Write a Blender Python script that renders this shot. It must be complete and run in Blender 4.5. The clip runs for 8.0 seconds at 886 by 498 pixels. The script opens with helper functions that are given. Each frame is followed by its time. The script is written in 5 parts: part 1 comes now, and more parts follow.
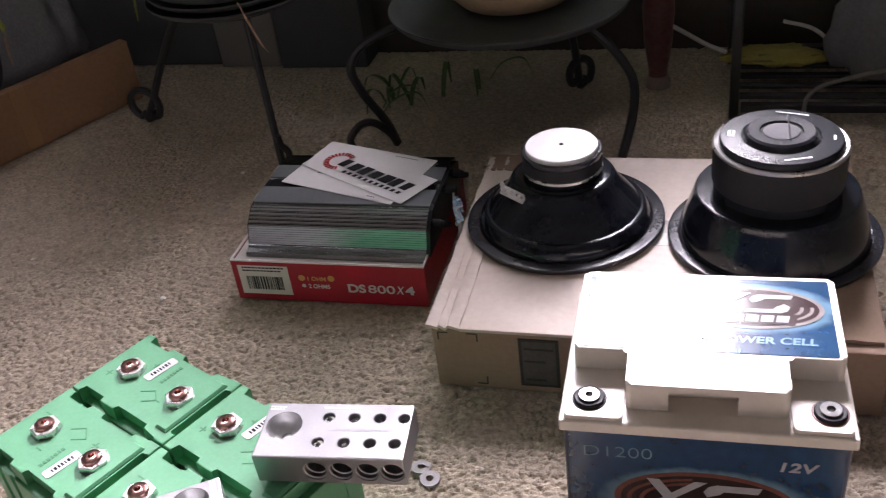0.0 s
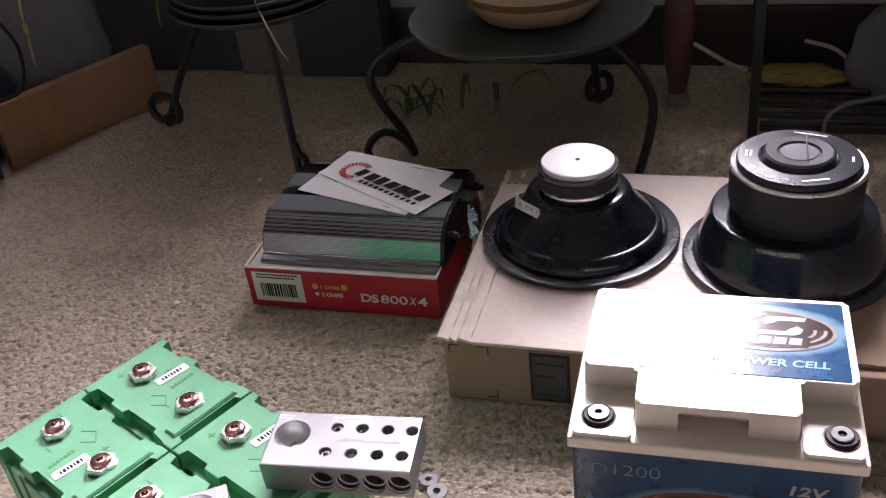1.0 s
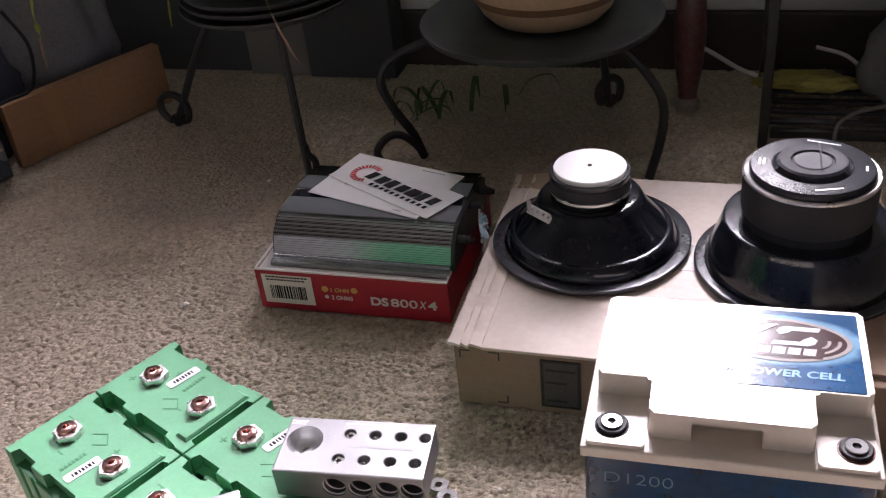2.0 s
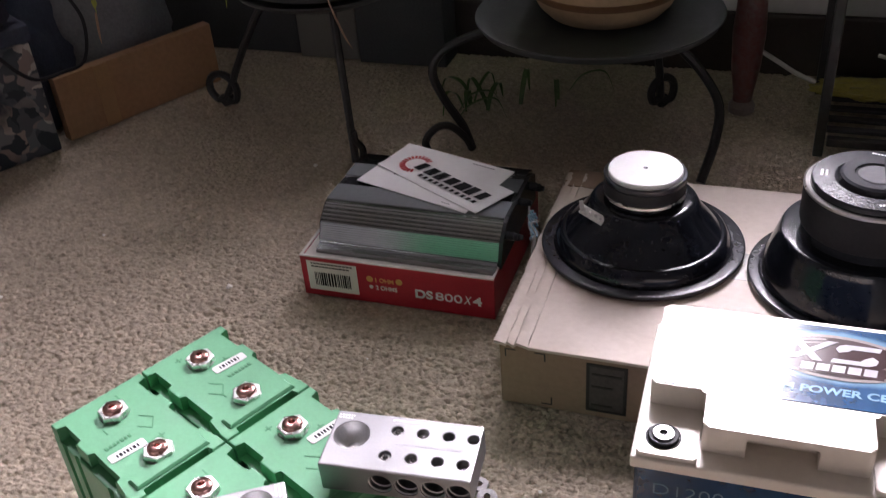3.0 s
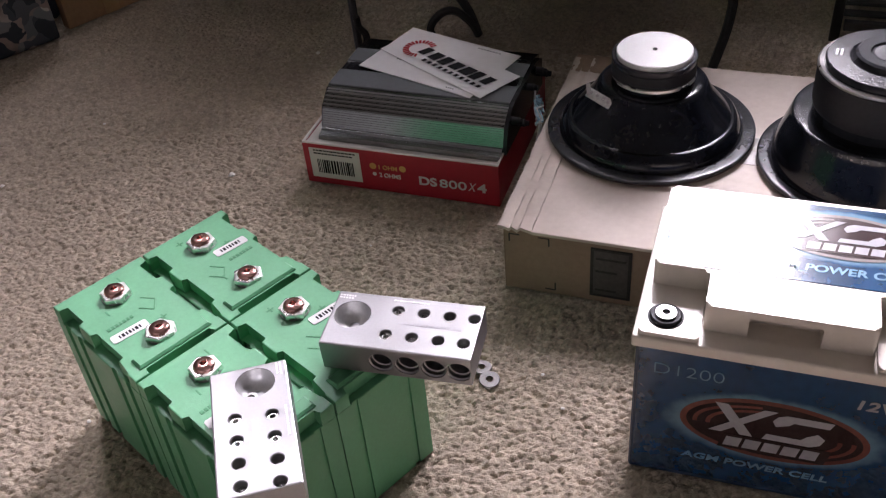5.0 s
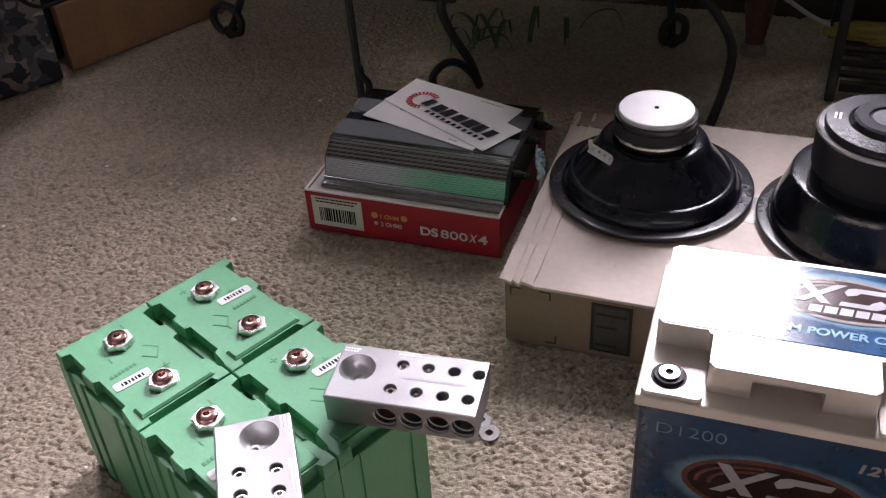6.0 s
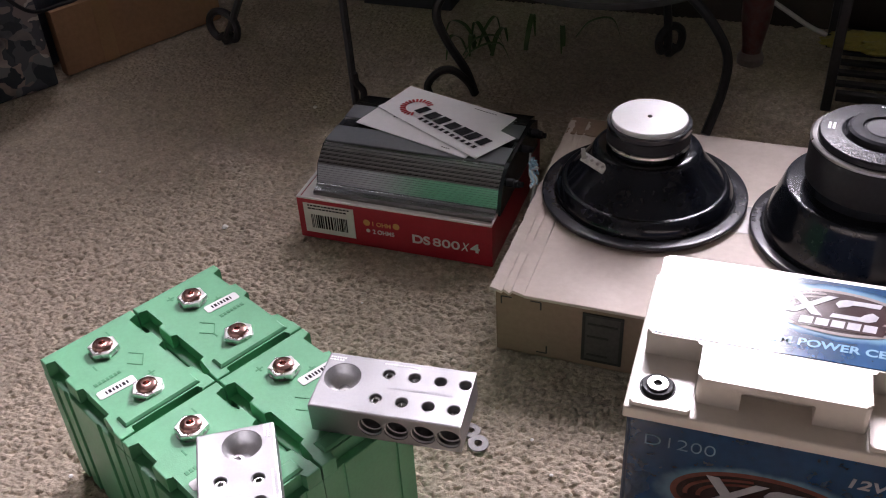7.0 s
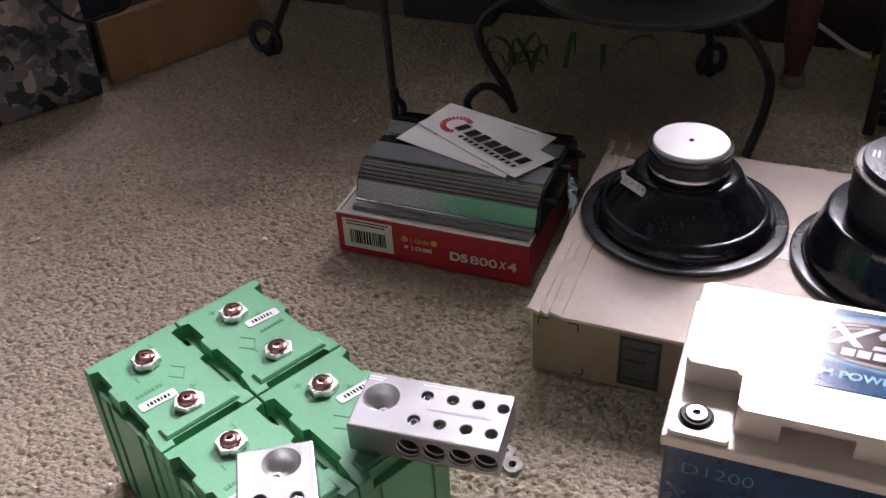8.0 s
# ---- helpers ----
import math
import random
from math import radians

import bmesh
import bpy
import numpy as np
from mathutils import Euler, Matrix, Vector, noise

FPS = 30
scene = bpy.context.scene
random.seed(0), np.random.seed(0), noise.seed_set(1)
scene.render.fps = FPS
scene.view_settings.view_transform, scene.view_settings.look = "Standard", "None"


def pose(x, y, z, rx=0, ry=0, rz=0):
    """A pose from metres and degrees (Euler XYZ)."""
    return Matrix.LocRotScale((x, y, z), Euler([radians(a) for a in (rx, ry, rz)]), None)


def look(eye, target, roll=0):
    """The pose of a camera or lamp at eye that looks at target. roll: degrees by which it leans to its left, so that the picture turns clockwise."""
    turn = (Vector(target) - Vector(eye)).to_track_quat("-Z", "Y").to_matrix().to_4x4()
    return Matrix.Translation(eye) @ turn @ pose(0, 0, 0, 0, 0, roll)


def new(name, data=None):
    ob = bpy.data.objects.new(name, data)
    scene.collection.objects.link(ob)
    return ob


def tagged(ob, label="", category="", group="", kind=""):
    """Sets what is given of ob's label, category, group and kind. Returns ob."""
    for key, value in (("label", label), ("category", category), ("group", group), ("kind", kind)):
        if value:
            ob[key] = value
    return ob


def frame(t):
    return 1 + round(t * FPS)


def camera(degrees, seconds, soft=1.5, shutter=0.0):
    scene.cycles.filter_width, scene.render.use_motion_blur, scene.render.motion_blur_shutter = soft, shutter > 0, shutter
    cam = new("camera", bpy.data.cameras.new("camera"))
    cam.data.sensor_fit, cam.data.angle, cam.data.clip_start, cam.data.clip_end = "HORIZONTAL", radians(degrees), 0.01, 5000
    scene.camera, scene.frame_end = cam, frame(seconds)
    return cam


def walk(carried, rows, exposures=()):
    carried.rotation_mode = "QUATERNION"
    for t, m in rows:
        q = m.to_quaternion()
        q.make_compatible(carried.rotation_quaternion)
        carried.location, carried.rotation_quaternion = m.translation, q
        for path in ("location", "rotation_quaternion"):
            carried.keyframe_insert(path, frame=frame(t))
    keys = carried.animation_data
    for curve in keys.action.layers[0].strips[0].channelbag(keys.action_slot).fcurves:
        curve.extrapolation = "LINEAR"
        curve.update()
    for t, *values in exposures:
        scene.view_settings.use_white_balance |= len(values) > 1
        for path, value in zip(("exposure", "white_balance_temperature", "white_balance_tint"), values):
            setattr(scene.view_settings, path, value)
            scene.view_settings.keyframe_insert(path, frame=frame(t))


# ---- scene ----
cam = camera(48.9, 8.0, soft=1.1, shutter=0.5)
PATH = [
    (0, (0.039, -0.015, 0.647), (0.021, 1.652, -0.459), -7.8),
    (0.5, (0.036, -0.013, 0.65), (-0.028, 1.658, -0.448), -7.6),
    (1, (0.042, -0.014, 0.649), (-0.007, 1.665, -0.437), -6.9),
    (2.3, (0.023, -0.004, 0.657), (-0.042, 1.673, -0.431), -6.0),
    (2.5, (0.01, 0.003, 0.658), (-0.091, 1.681, -0.426), -6.1),
    (3, (0.013, 0.004, 0.658), (-0.101, 1.666, -0.448), -4.7),
    (3.2, (0.01, 0.004, 0.653), (-0.073, 1.64, -0.495), -3.2),
    (3.5, (0.018, 0.007, 0.644), (-0.102, 1.599, -0.56), -3.8),
    (4, (0.023, 0.01, 0.635), (-0.121, 1.538, -0.647), -5.2),
    (4.2, (0.022, 0.011, 0.633), (-0.131, 1.528, -0.662), -5.8),
    (5.3, (0.018, -0.003, 0.644), (-0.113, 1.557, -0.6), -5.3),
    (5.5, (0.017, -0.007, 0.651), (-0.085, 1.567, -0.579), -4.7),
    (6, (0.006, 0.006, 0.65), (-0.111, 1.6, -0.552), -3.7),
    (6.5, (0.01, 0.004, 0.65), (-0.107, 1.607, -0.54), -3.4),
    (7, (0.016, 0.012, 0.646), (-0.104, 1.615, -0.543), -3.4),
    (7.5, (0.015, 0.012, 0.648), (-0.136, 1.612, -0.544), -3.9),
    (8, (0.008, 0.015, 0.658), (-0.173, 1.624, -0.517), -3.3),
]
walk(cam, [(t, look(eye, target, roll)) for t, eye, target, roll in PATH], [(0.0, 0.50), (1.0, 0.50), (2.5, 0.43), (3.5, 0.21), (4.2, 0.03), (5.3, 0.14), (8.0, 0.15)])

# ---------------------------------------------------------------- light
world = bpy.data.worlds.new("sky")
scene.world = world
world.use_nodes = True
wn = world.node_tree.nodes
sky = wn.new("ShaderNodeTexSky")
sky.sky_type = "NISHITA"
sky.sun_disc = False
sky.sun_elevation, sky.sun_rotation = radians(48), radians(150)
wn["Background"].inputs["Strength"].default_value = 0.08
world.node_tree.links.new(sky.outputs[0], wn["Background"].inputs[0])

TURN_ROOM = -17.0
ROOM = pose(0, 0, 0, 0, 0, TURN_ROOM)
WALL_V = 1.54                       # inner face of the window wall
# the openings in that wall: along it from, to; sill and head; the second is made up
WINDOWS = ((-0.42, 0.118, 0.57, 1.21), (-1.56, -1.10, 1.60, 2.22))
# area lamps for daylight; the second is added to brighten a block and left carpet
for (u0, u1, z0, z1), watts, aim in zip(WINDOWS, (31.0, 14.0), (-66, -44)):
    lamp = bpy.data.lights.new("daylight_stand_in", "AREA")
    lamp.shape = "RECTANGLE"
    lamp.size, lamp.size_y = u1 - u0, z1 - z0
    lamp.energy = watts
    lamp.spread = radians(70)
    lamp.color = (0.965, 0.878, 1.0)
    lamp_ob = new("daylight_stand_in", lamp)
    lamp_ob.matrix_world = ROOM @ pose((u0 + u1) / 2, WALL_V + 0.17, (z0 + z1) / 2 + 0.02, aim, 0, 0)


# ---------------------------------------------------------------- materials
def link(m, a, b):
    m.node_tree.links.new(a, b)


def surface(name, base, rough=0.5, metal=0.0, var=0.18, coarse=18.0, fine=260.0, bump=0.05, grain=500.0, coat=0.0, tint=None, aniso=0.0, ior=1.5):
    """A principled surface with stains at a coarse scale, grain at a fine one, uneven gloss and a fine relief."""
    m = bpy.data.materials.new(name)
    m.use_nodes = True
    n = m.node_tree.nodes
    p = n["Principled BSDF"]
    co = n.new("ShaderNodeTexCoord")
    big, small = n.new("ShaderNodeTexNoise"), n.new("ShaderNodeTexNoise")
    for tex, scale in ((big, coarse), (small, fine)):
        tex.inputs["Scale"].default_value = scale
        tex.inputs["Detail"].default_value = 4.0
        link(m, co.outputs["Object"], tex.inputs["Vector"])
    add = n.new("ShaderNodeMath")
    add.operation = "ADD"
    link(m, big.outputs["Fac"], add.inputs[0])
    link(m, small.outputs["Fac"], add.inputs[1])
    ramp = n.new("ShaderNodeMapRange")
    ramp.inputs["From Min"].default_value, ramp.inputs["From Max"].default_value = 0.6, 1.4
    link(m, add.outputs[0], ramp.inputs["Value"])
    mix = n.new("ShaderNodeMix")
    mix.data_type = "RGBA"
    dark = tint or tuple(c * (1 - var) for c in base)
    light = tuple(min(1.0, c * (1 + var * 0.6)) for c in base)
    mix.inputs["A"].default_value = (*dark, 1)
    mix.inputs["B"].default_value = (*light, 1)
    link(m, ramp.outputs[0], mix.inputs["Factor"])
    link(m, mix.outputs["Result"], p.inputs["Base Color"])
    gloss = n.new("ShaderNodeMapRange")
    gloss.inputs["From Min"].default_value, gloss.inputs["From Max"].default_value = 0.3, 0.7
    gloss.inputs["To Min"].default_value, gloss.inputs["To Max"].default_value = rough * 0.85, min(1.0, rough * 1.18)
    link(m, big.outputs["Fac"], gloss.inputs["Value"])
    link(m, gloss.outputs[0], p.inputs["Roughness"])
    p.inputs["Metallic"].default_value = metal
    p.inputs["Coat Weight"].default_value = coat
    p.inputs["Coat Roughness"].default_value = 0.05
    p.inputs["Anisotropic"].default_value = aniso
    p.inputs["IOR"].default_value = ior
    if bump:
        tex = n.new("ShaderNodeTexNoise")
        tex.inputs["Scale"].default_value = grain
        tex.inputs["Detail"].default_value = 3.0
        link(m, co.outputs["Object"], tex.inputs["Vector"])
        b = n.new("ShaderNodeBump")
        b.inputs["Strength"].default_value = bump
        b.inputs["Distance"].default_value = 0.002
        link(m, tex.outputs["Fac"], b.inputs["Height"])
        link(m, b.outputs[0], p.inputs["Normal"])
    return m


def carpet_material():
    """Cut-pile yarn: warm beige with darker and paler yarn ends, tuft by tuft."""
    m = surface("carpet_pile", (0.485, 0.412, 0.322), 0.95, var=0.12, coarse=7, fine=500, bump=0.55, grain=650)
    n = m.node_tree.nodes
    p = n["Principled BSDF"]
    p.inputs["Sheen Weight"].default_value = 0.1
    p.inputs["Specular IOR Level"].default_value = 0.05
    co = next(x for x in n if x.type == "TEX_COORD")
    old = p.inputs["Base Color"].links[0].from_socket
    for scale, low, high, weight in ((200, 0.74, 1.15, 0.75), (430, 0.78, 1.14, 0.7)):
        v = n.new("ShaderNodeTexVoronoi")
        v.inputs["Scale"].default_value = scale
        link(m, co.outputs["Object"], v.inputs["Vector"])
        pick = n.new("ShaderNodeSeparateXYZ")
        link(m, v.outputs["Color"], pick.inputs[0])
        span = n.new("ShaderNodeMapRange")
        span.inputs["To Min"].default_value, span.inputs["To Max"].default_value = low, high
        link(m, pick.outputs[0], span.inputs["Value"])
        mul = n.new("ShaderNodeMix")
        mul.data_type, mul.blend_type = "RGBA", "MULTIPLY"
        mul.inputs["Factor"].default_value = weight
        link(m, old, mul.inputs["A"])
        link(m, span.outputs[0], mul.inputs["B"])
        old = mul.outputs["Result"]
    link(m, old, p.inputs["Base Color"])
    return m


def label_material(name, cx, cy, rx, ry, axis):
    """Glossy printed film: deep blue with cloudy streaks, and a pale printed halo round an oval badge."""
    m = surface(name, (0.012, 0.052, 0.125), 0.12, var=0.28, coarse=22, fine=120, bump=0.006, grain=60, coat=1.0)
    m.node_tree.nodes["Principled BSDF"].inputs["Coat IOR"].default_value = 1.8
    n = m.node_tree.nodes
    p = n["Principled BSDF"]
    co = next(x for x in n if x.type == "TEX_COORD")
    sep = n.new("ShaderNodeSeparateXYZ")
    link(m, co.outputs["Object"], sep.inputs[0])
    terms = []
    for out, c, r in (("X", cx, rx), (axis, cy, ry)):
        s = n.new("ShaderNodeMath")
        s.operation = "SUBTRACT"
        s.inputs[1].default_value = c
        link(m, sep.outputs[out], s.inputs[0])
        d = n.new("ShaderNodeMath")
        d.operation = "DIVIDE"
        d.inputs[1].default_value = r
        link(m, s.outputs[0], d.inputs[0])
        q = n.new("ShaderNodeMath")
        q.operation = "POWER"
        q.inputs[1].default_value = 2
        a = n.new("ShaderNodeMath")
        a.operation = "ABSOLUTE"
        link(m, d.outputs[0], a.inputs[0])
        link(m, a.outputs[0], q.inputs[0])
        terms.append(q)
    add = n.new("ShaderNodeMath")
    add.operation = "ADD"
    link(m, terms[0].outputs[0], add.inputs[0])
    link(m, terms[1].outputs[0], add.inputs[1])
    noise_tex = n.new("ShaderNodeTexNoise")
    noise_tex.inputs["Scale"].default_value = 70
    noise_tex.inputs["Detail"].default_value = 6
    link(m, co.outputs["Object"], noise_tex.inputs["Vector"])
    wob = n.new("ShaderNodeMath")
    wob.operation = "MULTIPLY_ADD"
    wob.inputs[1].default_value, wob.inputs[2].default_value = 0.6, -0.30
    link(m, noise_tex.outputs["Fac"], wob.inputs[0])
    tot = n.new("ShaderNodeMath")
    tot.operation = "ADD"
    link(m, add.outputs[0], tot.inputs[0])
    link(m, wob.outputs[0], tot.inputs[1])
    halo = n.new("ShaderNodeMapRange")
    halo.interpolation_type = "SMOOTHSTEP"
    halo.inputs["From Min"].default_value, halo.inputs["From Max"].default_value = 1.0, 1.5
    halo.inputs["To Min"].default_value, halo.inputs["To Max"].default_value = 0.7, 0.0
    link(m, tot.outputs[0], halo.inputs["Value"])
    mix = n.new("ShaderNodeMix")
    mix.data_type = "RGBA"
    mix.inputs["B"].default_value = (0.16, 0.29, 0.38, 1)
    old = p.inputs["Base Color"].links[0].from_socket
    link(m, old, mix.inputs["A"])
    link(m, halo.outputs[0], mix.inputs["Factor"])
    link(m, mix.outputs["Result"], p.inputs["Base Color"])
    return m


def rock_print():
    m = surface("rock_print", (0.2, 0.2, 0.21), 0.6, bump=0.1, grain=90)
    n = m.node_tree.nodes
    p = n["Principled BSDF"]
    co = next(x for x in n if x.type == "TEX_COORD")
    warp = n.new("ShaderNodeTexNoise")
    warp.inputs["Scale"].default_value = 26
    link(m, co.outputs["Object"], warp.inputs["Vector"])
    shift = n.new("ShaderNodeMix")
    shift.data_type, shift.blend_type = "RGBA", "LINEAR_LIGHT"
    shift.inputs["Factor"].default_value = 0.035
    link(m, co.outputs["Object"], shift.inputs["A"])
    link(m, warp.outputs["Color"], shift.inputs["B"])
    v = n.new("ShaderNodeTexVoronoi")
    v.distance = "EUCLIDEAN"
    v.inputs["Scale"].default_value = 40
    link(m, shift.outputs["Result"], v.inputs["Vector"])
    grey = n.new("ShaderNodeSeparateXYZ")
    link(m, v.outputs["Color"], grey.inputs[0])
    ramp = n.new("ShaderNodeValToRGB")
    e = ramp.color_ramp.elements
    e[0].position, e[0].color = 0.22, (0.02, 0.028, 0.04, 1)
    e[1].position, e[1].color = 0.95, (0.46, 0.41, 0.38, 1)
    mid = e.new(0.5)
    mid.color = (0.15, 0.16, 0.18, 1)
    rose = e.new(0.72)
    rose.color = (0.26, 0.19, 0.175, 1)
    link(m, grey.outputs[0], ramp.inputs["Fac"])
    big = n.new("ShaderNodeTexNoise")
    big.inputs["Scale"].default_value = 13
    big.inputs["Detail"].default_value = 5
    link(m, co.outputs["Object"], big.inputs["Vector"])
    mask = n.new("ShaderNodeMapRange")
    mask.inputs["From Min"].default_value, mask.inputs["From Max"].default_value = 0.34, 0.50
    link(m, big.outputs["Fac"], mask.inputs["Value"])
    mix = n.new("ShaderNodeMix")
    mix.data_type = "RGBA"
    mix.inputs["A"].default_value = (0.014, 0.02, 0.032, 1)
    link(m, mask.outputs[0], mix.inputs["Factor"])
    link(m, ramp.outputs["Color"], mix.inputs["B"])
    link(m, mix.outputs["Result"], p.inputs["Base Color"])
    return m


CARPET = carpet_material()
WALL = surface("wall_paint", (0.46, 0.46, 0.45), 0.8, var=0.08, coarse=3, fine=80, bump=0.15, grain=240)
CEIL = surface("ceiling_paint", (0.60, 0.60, 0.59), 0.9, var=0.05, coarse=2, fine=60, bump=0.2, grain=160)
DARKWOOD = surface("dark_stained_wood", (0.035, 0.026, 0.022), 0.5, var=0.3, coarse=9, fine=130, bump=0.1, grain=200)
FRAME_W = surface("window_paint", (0.7, 0.7, 0.68), 0.5, var=0.06, coarse=6, fine=90)
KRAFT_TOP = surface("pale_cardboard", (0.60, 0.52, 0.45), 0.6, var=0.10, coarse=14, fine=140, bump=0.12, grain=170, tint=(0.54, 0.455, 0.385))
# brown board as on the torn flaps, deepened for shade on the carton's front
KRAFT = surface("brown_cardboard_deepened", (0.29, 0.20, 0.14), 0.8, var=0.16, coarse=12, fine=160, bump=0.12, grain=180)
KRAFT_DARK = surface("orange_brown_cardboard", (0.30, 0.165, 0.085), 0.8, var=0.22, coarse=11, fine=120, bump=0.1, grain=180)
INK = surface("faded_black_ink", (0.035, 0.032, 0.03), 0.7, var=0.4, coarse=40, fine=300)
LABEL_GREY = surface("grey_label_print", (0.075, 0.068, 0.062), 0.6, var=0.4, coarse=50, fine=260)
RED = surface("red_printed_card", (0.40, 0.010, 0.026), 0.42, var=0.14, coarse=14, fine=180, bump=0.03, grain=260)
WHITE_CARD = surface("white_card", (0.72, 0.70, 0.66), 0.6, var=0.07, coarse=16, fine=180, bump=0.03)
PAPER = surface("coated_paper", (0.78, 0.77, 0.76), 0.35, var=0.05, coarse=14, fine=120, bump=0.02, grain=120)
BLACK_PRINT = surface("black_print", (0.010, 0.010, 0.012), 0.7, var=0.2, ior=1.25)
RED_PRINT = surface("red_print", (0.50, 0.02, 0.03), 0.45, var=0.15)
WHITE_PRINT = surface("white_print", (0.72, 0.72, 0.72), 0.45, var=0.08)
GREY_PRINT = surface("grey_blue_print", (0.16, 0.28, 0.40), 0.4, var=0.15)
YELLOW_PRINT = surface("ochre_print", (0.68, 0.40, 0.12), 0.5, var=0.1)
ALU = surface("grey_anodised_extrusion", (0.30, 0.31, 0.315), 0.16, metal=1.0, var=0.12, coarse=14, fine=220, bump=0.03, grain=420, aniso=0.4)
ALU_TOP = surface("dark_grey_coated_metal", (0.10, 0.108, 0.11), 0.5, metal=0.4, var=0.15, coarse=14, fine=220, bump=0.05, grain=600)
PLASTIC_BLACK = surface("black_plastic", (0.020, 0.021, 0.025), 0.22, var=0.3, bump=0.03, ior=1.36)
CHROME = surface("bright_steel", (0.72, 0.72, 0.72), 0.16, metal=1.0, var=0.1, coarse=60, fine=400, bump=0.02)
BRIGHT_NUT = surface("bright_zinc", (0.78, 0.77, 0.75), 0.27, metal=1.0, var=0.12, coarse=60, fine=400, bump=0.03)
TINNED = surface("tinned_strip", (0.66, 0.66, 0.63), 0.42, metal=0.3, var=0.3, coarse=160, fine=500, bump=0.1)
STEEL = surface("zinc_steel", (0.44, 0.43, 0.42), 0.3, metal=1.0, var=0.15, coarse=60, fine=400, bump=0.04)
COPPER = surface("rosy_copper", (0.66, 0.37, 0.33), 0.2, metal=1.0, var=0.2, coarse=90, fine=400, bump=0.03)
BLOCK = surface("satin_aluminium", (0.33, 0.33, 0.335), 0.36, metal=0.85, var=0.07, coarse=30, fine=500, bump=0.02, grain=900)
BORE_LIT = surface("machined_bore_lit", (0.62, 0.62, 0.62), 0.46, metal=0.8, var=0.15, coarse=80, fine=500)
GREEN = surface("green_moulded_plastic", (0.115, 0.36, 0.185), 0.42, var=0.12, coarse=24, fine=320, bump=0.05, grain=900)
GREEN_MARK = surface("green_embossing", (0.06, 0.26, 0.115), 0.55, var=0.12)
STICKER = surface("white_sticker", (0.75, 0.76, 0.74), 0.4, var=0.06)
GLOSS_BLACK = surface("gloss_black_enamel", (0.009, 0.011, 0.016), 0.13, var=0.3, coarse=30, fine=200, bump=0.0, coat=0.0, ior=1.42)
RIM_BLACK = surface("satin_black_enamel", (0.026, 0.027, 0.034), 0.17, var=0.2, coarse=40, fine=260, bump=0.0)
FERRITE = surface("ferrite_black", (0.030, 0.030, 0.034), 0.6, var=0.3, bump=0.15, grain=700, ior=1.3)
RUBBER = surface("black_rubber", (0.019, 0.019, 0.022), 0.6, var=0.3, bump=0.1, grain=500, ior=1.28)
CAP_WHITE = surface("bare_zinc_cap", (0.86, 0.86, 0.85), 0.40, metal=0.0, var=0.05, coarse=40, fine=300, bump=0.02)
GASKET = surface("brown_fibre_gasket", (0.07, 0.035, 0.03), 0.8, var=0.3)
BONE = surface("bone_white_plastic", (0.70, 0.64, 0.56), 0.32, var=0.06, coarse=18, fine=240, bump=0.06, grain=800)
ORANGE_PRINT = surface("burnt_orange_print", (0.150, 0.056, 0.042), 0.13, var=0.25, coarse=60, fine=220, coat=0.7)
GREY_RING = surface("warm_grey_print", (0.22, 0.20, 0.19), 0.13, var=0.2, coarse=60, coat=0.7)
MAROON_PRINT = surface("dark_maroon_print", (0.035, 0.016, 0.018), 0.13, var=0.3, coarse=60, coat=0.7)
SILVER_PRINT = surface("silver_print", (0.38, 0.38, 0.40), 0.13, var=0.12, coat=0.7)
CYAN_PRINT = surface("pale_cyan_print", (0.18, 0.31, 0.41), 0.13, var=0.2, coat=0.7)
IRON = surface("black_wrought_iron", (0.034, 0.034, 0.036), 0.42, metal=0.3, var=0.3, coarse=30, fine=260, bump=0.12, grain=260)
TRAY = surface("charcoal_tray", (0.055, 0.058, 0.06), 0.5, var=0.25, coarse=14, fine=160, bump=0.05)
TERRA = surface("cream_glazed_clay", (0.46, 0.33, 0.20), 0.45, var=0.18, coarse=16, fine=120, bump=0.06, grain=120)
TERRA_BAND = surface("brown_clay_band", (0.17, 0.085, 0.04), 0.5, var=0.2)
SOIL = surface("potting_soil", (0.03, 0.022, 0.016), 0.95, var=0.5, bump=0.6, grain=200)
LEAF = surface("green_leaf", (0.055, 0.11, 0.028), 0.42, var=0.35, coarse=22, fine=160, bump=0.05)
LEAF_TIP = surface("yellowing_leaf", (0.34, 0.36, 0.05), 0.45, var=0.3, coarse=40)
LEAF_DRY = surface("dry_leaf_tip", (0.42, 0.25, 0.17), 0.7, var=0.3, coarse=60)
BLACK_BOX = surface("black_speaker_cloth", (0.052, 0.056, 0.060), 0.85, var=0.3, coarse=20, bump=0.3, grain=500)
GREY_BOX = surface("grey_box_card", (0.16, 0.155, 0.14), 0.8, var=0.15, coarse=14)
NAVY = surface("navy_cloth", (0.036, 0.042, 0.066), 0.9, var=0.35, coarse=20, fine=200, bump=0.5, grain=260)
PURPLE = surface("dark_purple_cloth", (0.03, 0.025, 0.045), 0.85, var=0.4, coarse=25, fine=200, bump=0.5, grain=260)
GREY_CLOTH = surface("grey_cloth", (0.15, 0.15, 0.16), 0.9, var=0.3, coarse=18, fine=200, bump=0.5, grain=240)
ROCKS = rock_print()
BOTTLE_RED = surface("red_glazed_vase", (0.085, 0.010, 0.013), 0.35, var=0.6, coarse=70, fine=150, tint=(0.13, 0.09, 0.085))
BOTTLE_WHITE = surface("white_flower_glaze", (0.24, 0.20, 0.19), 0.35, var=0.25, coarse=40)
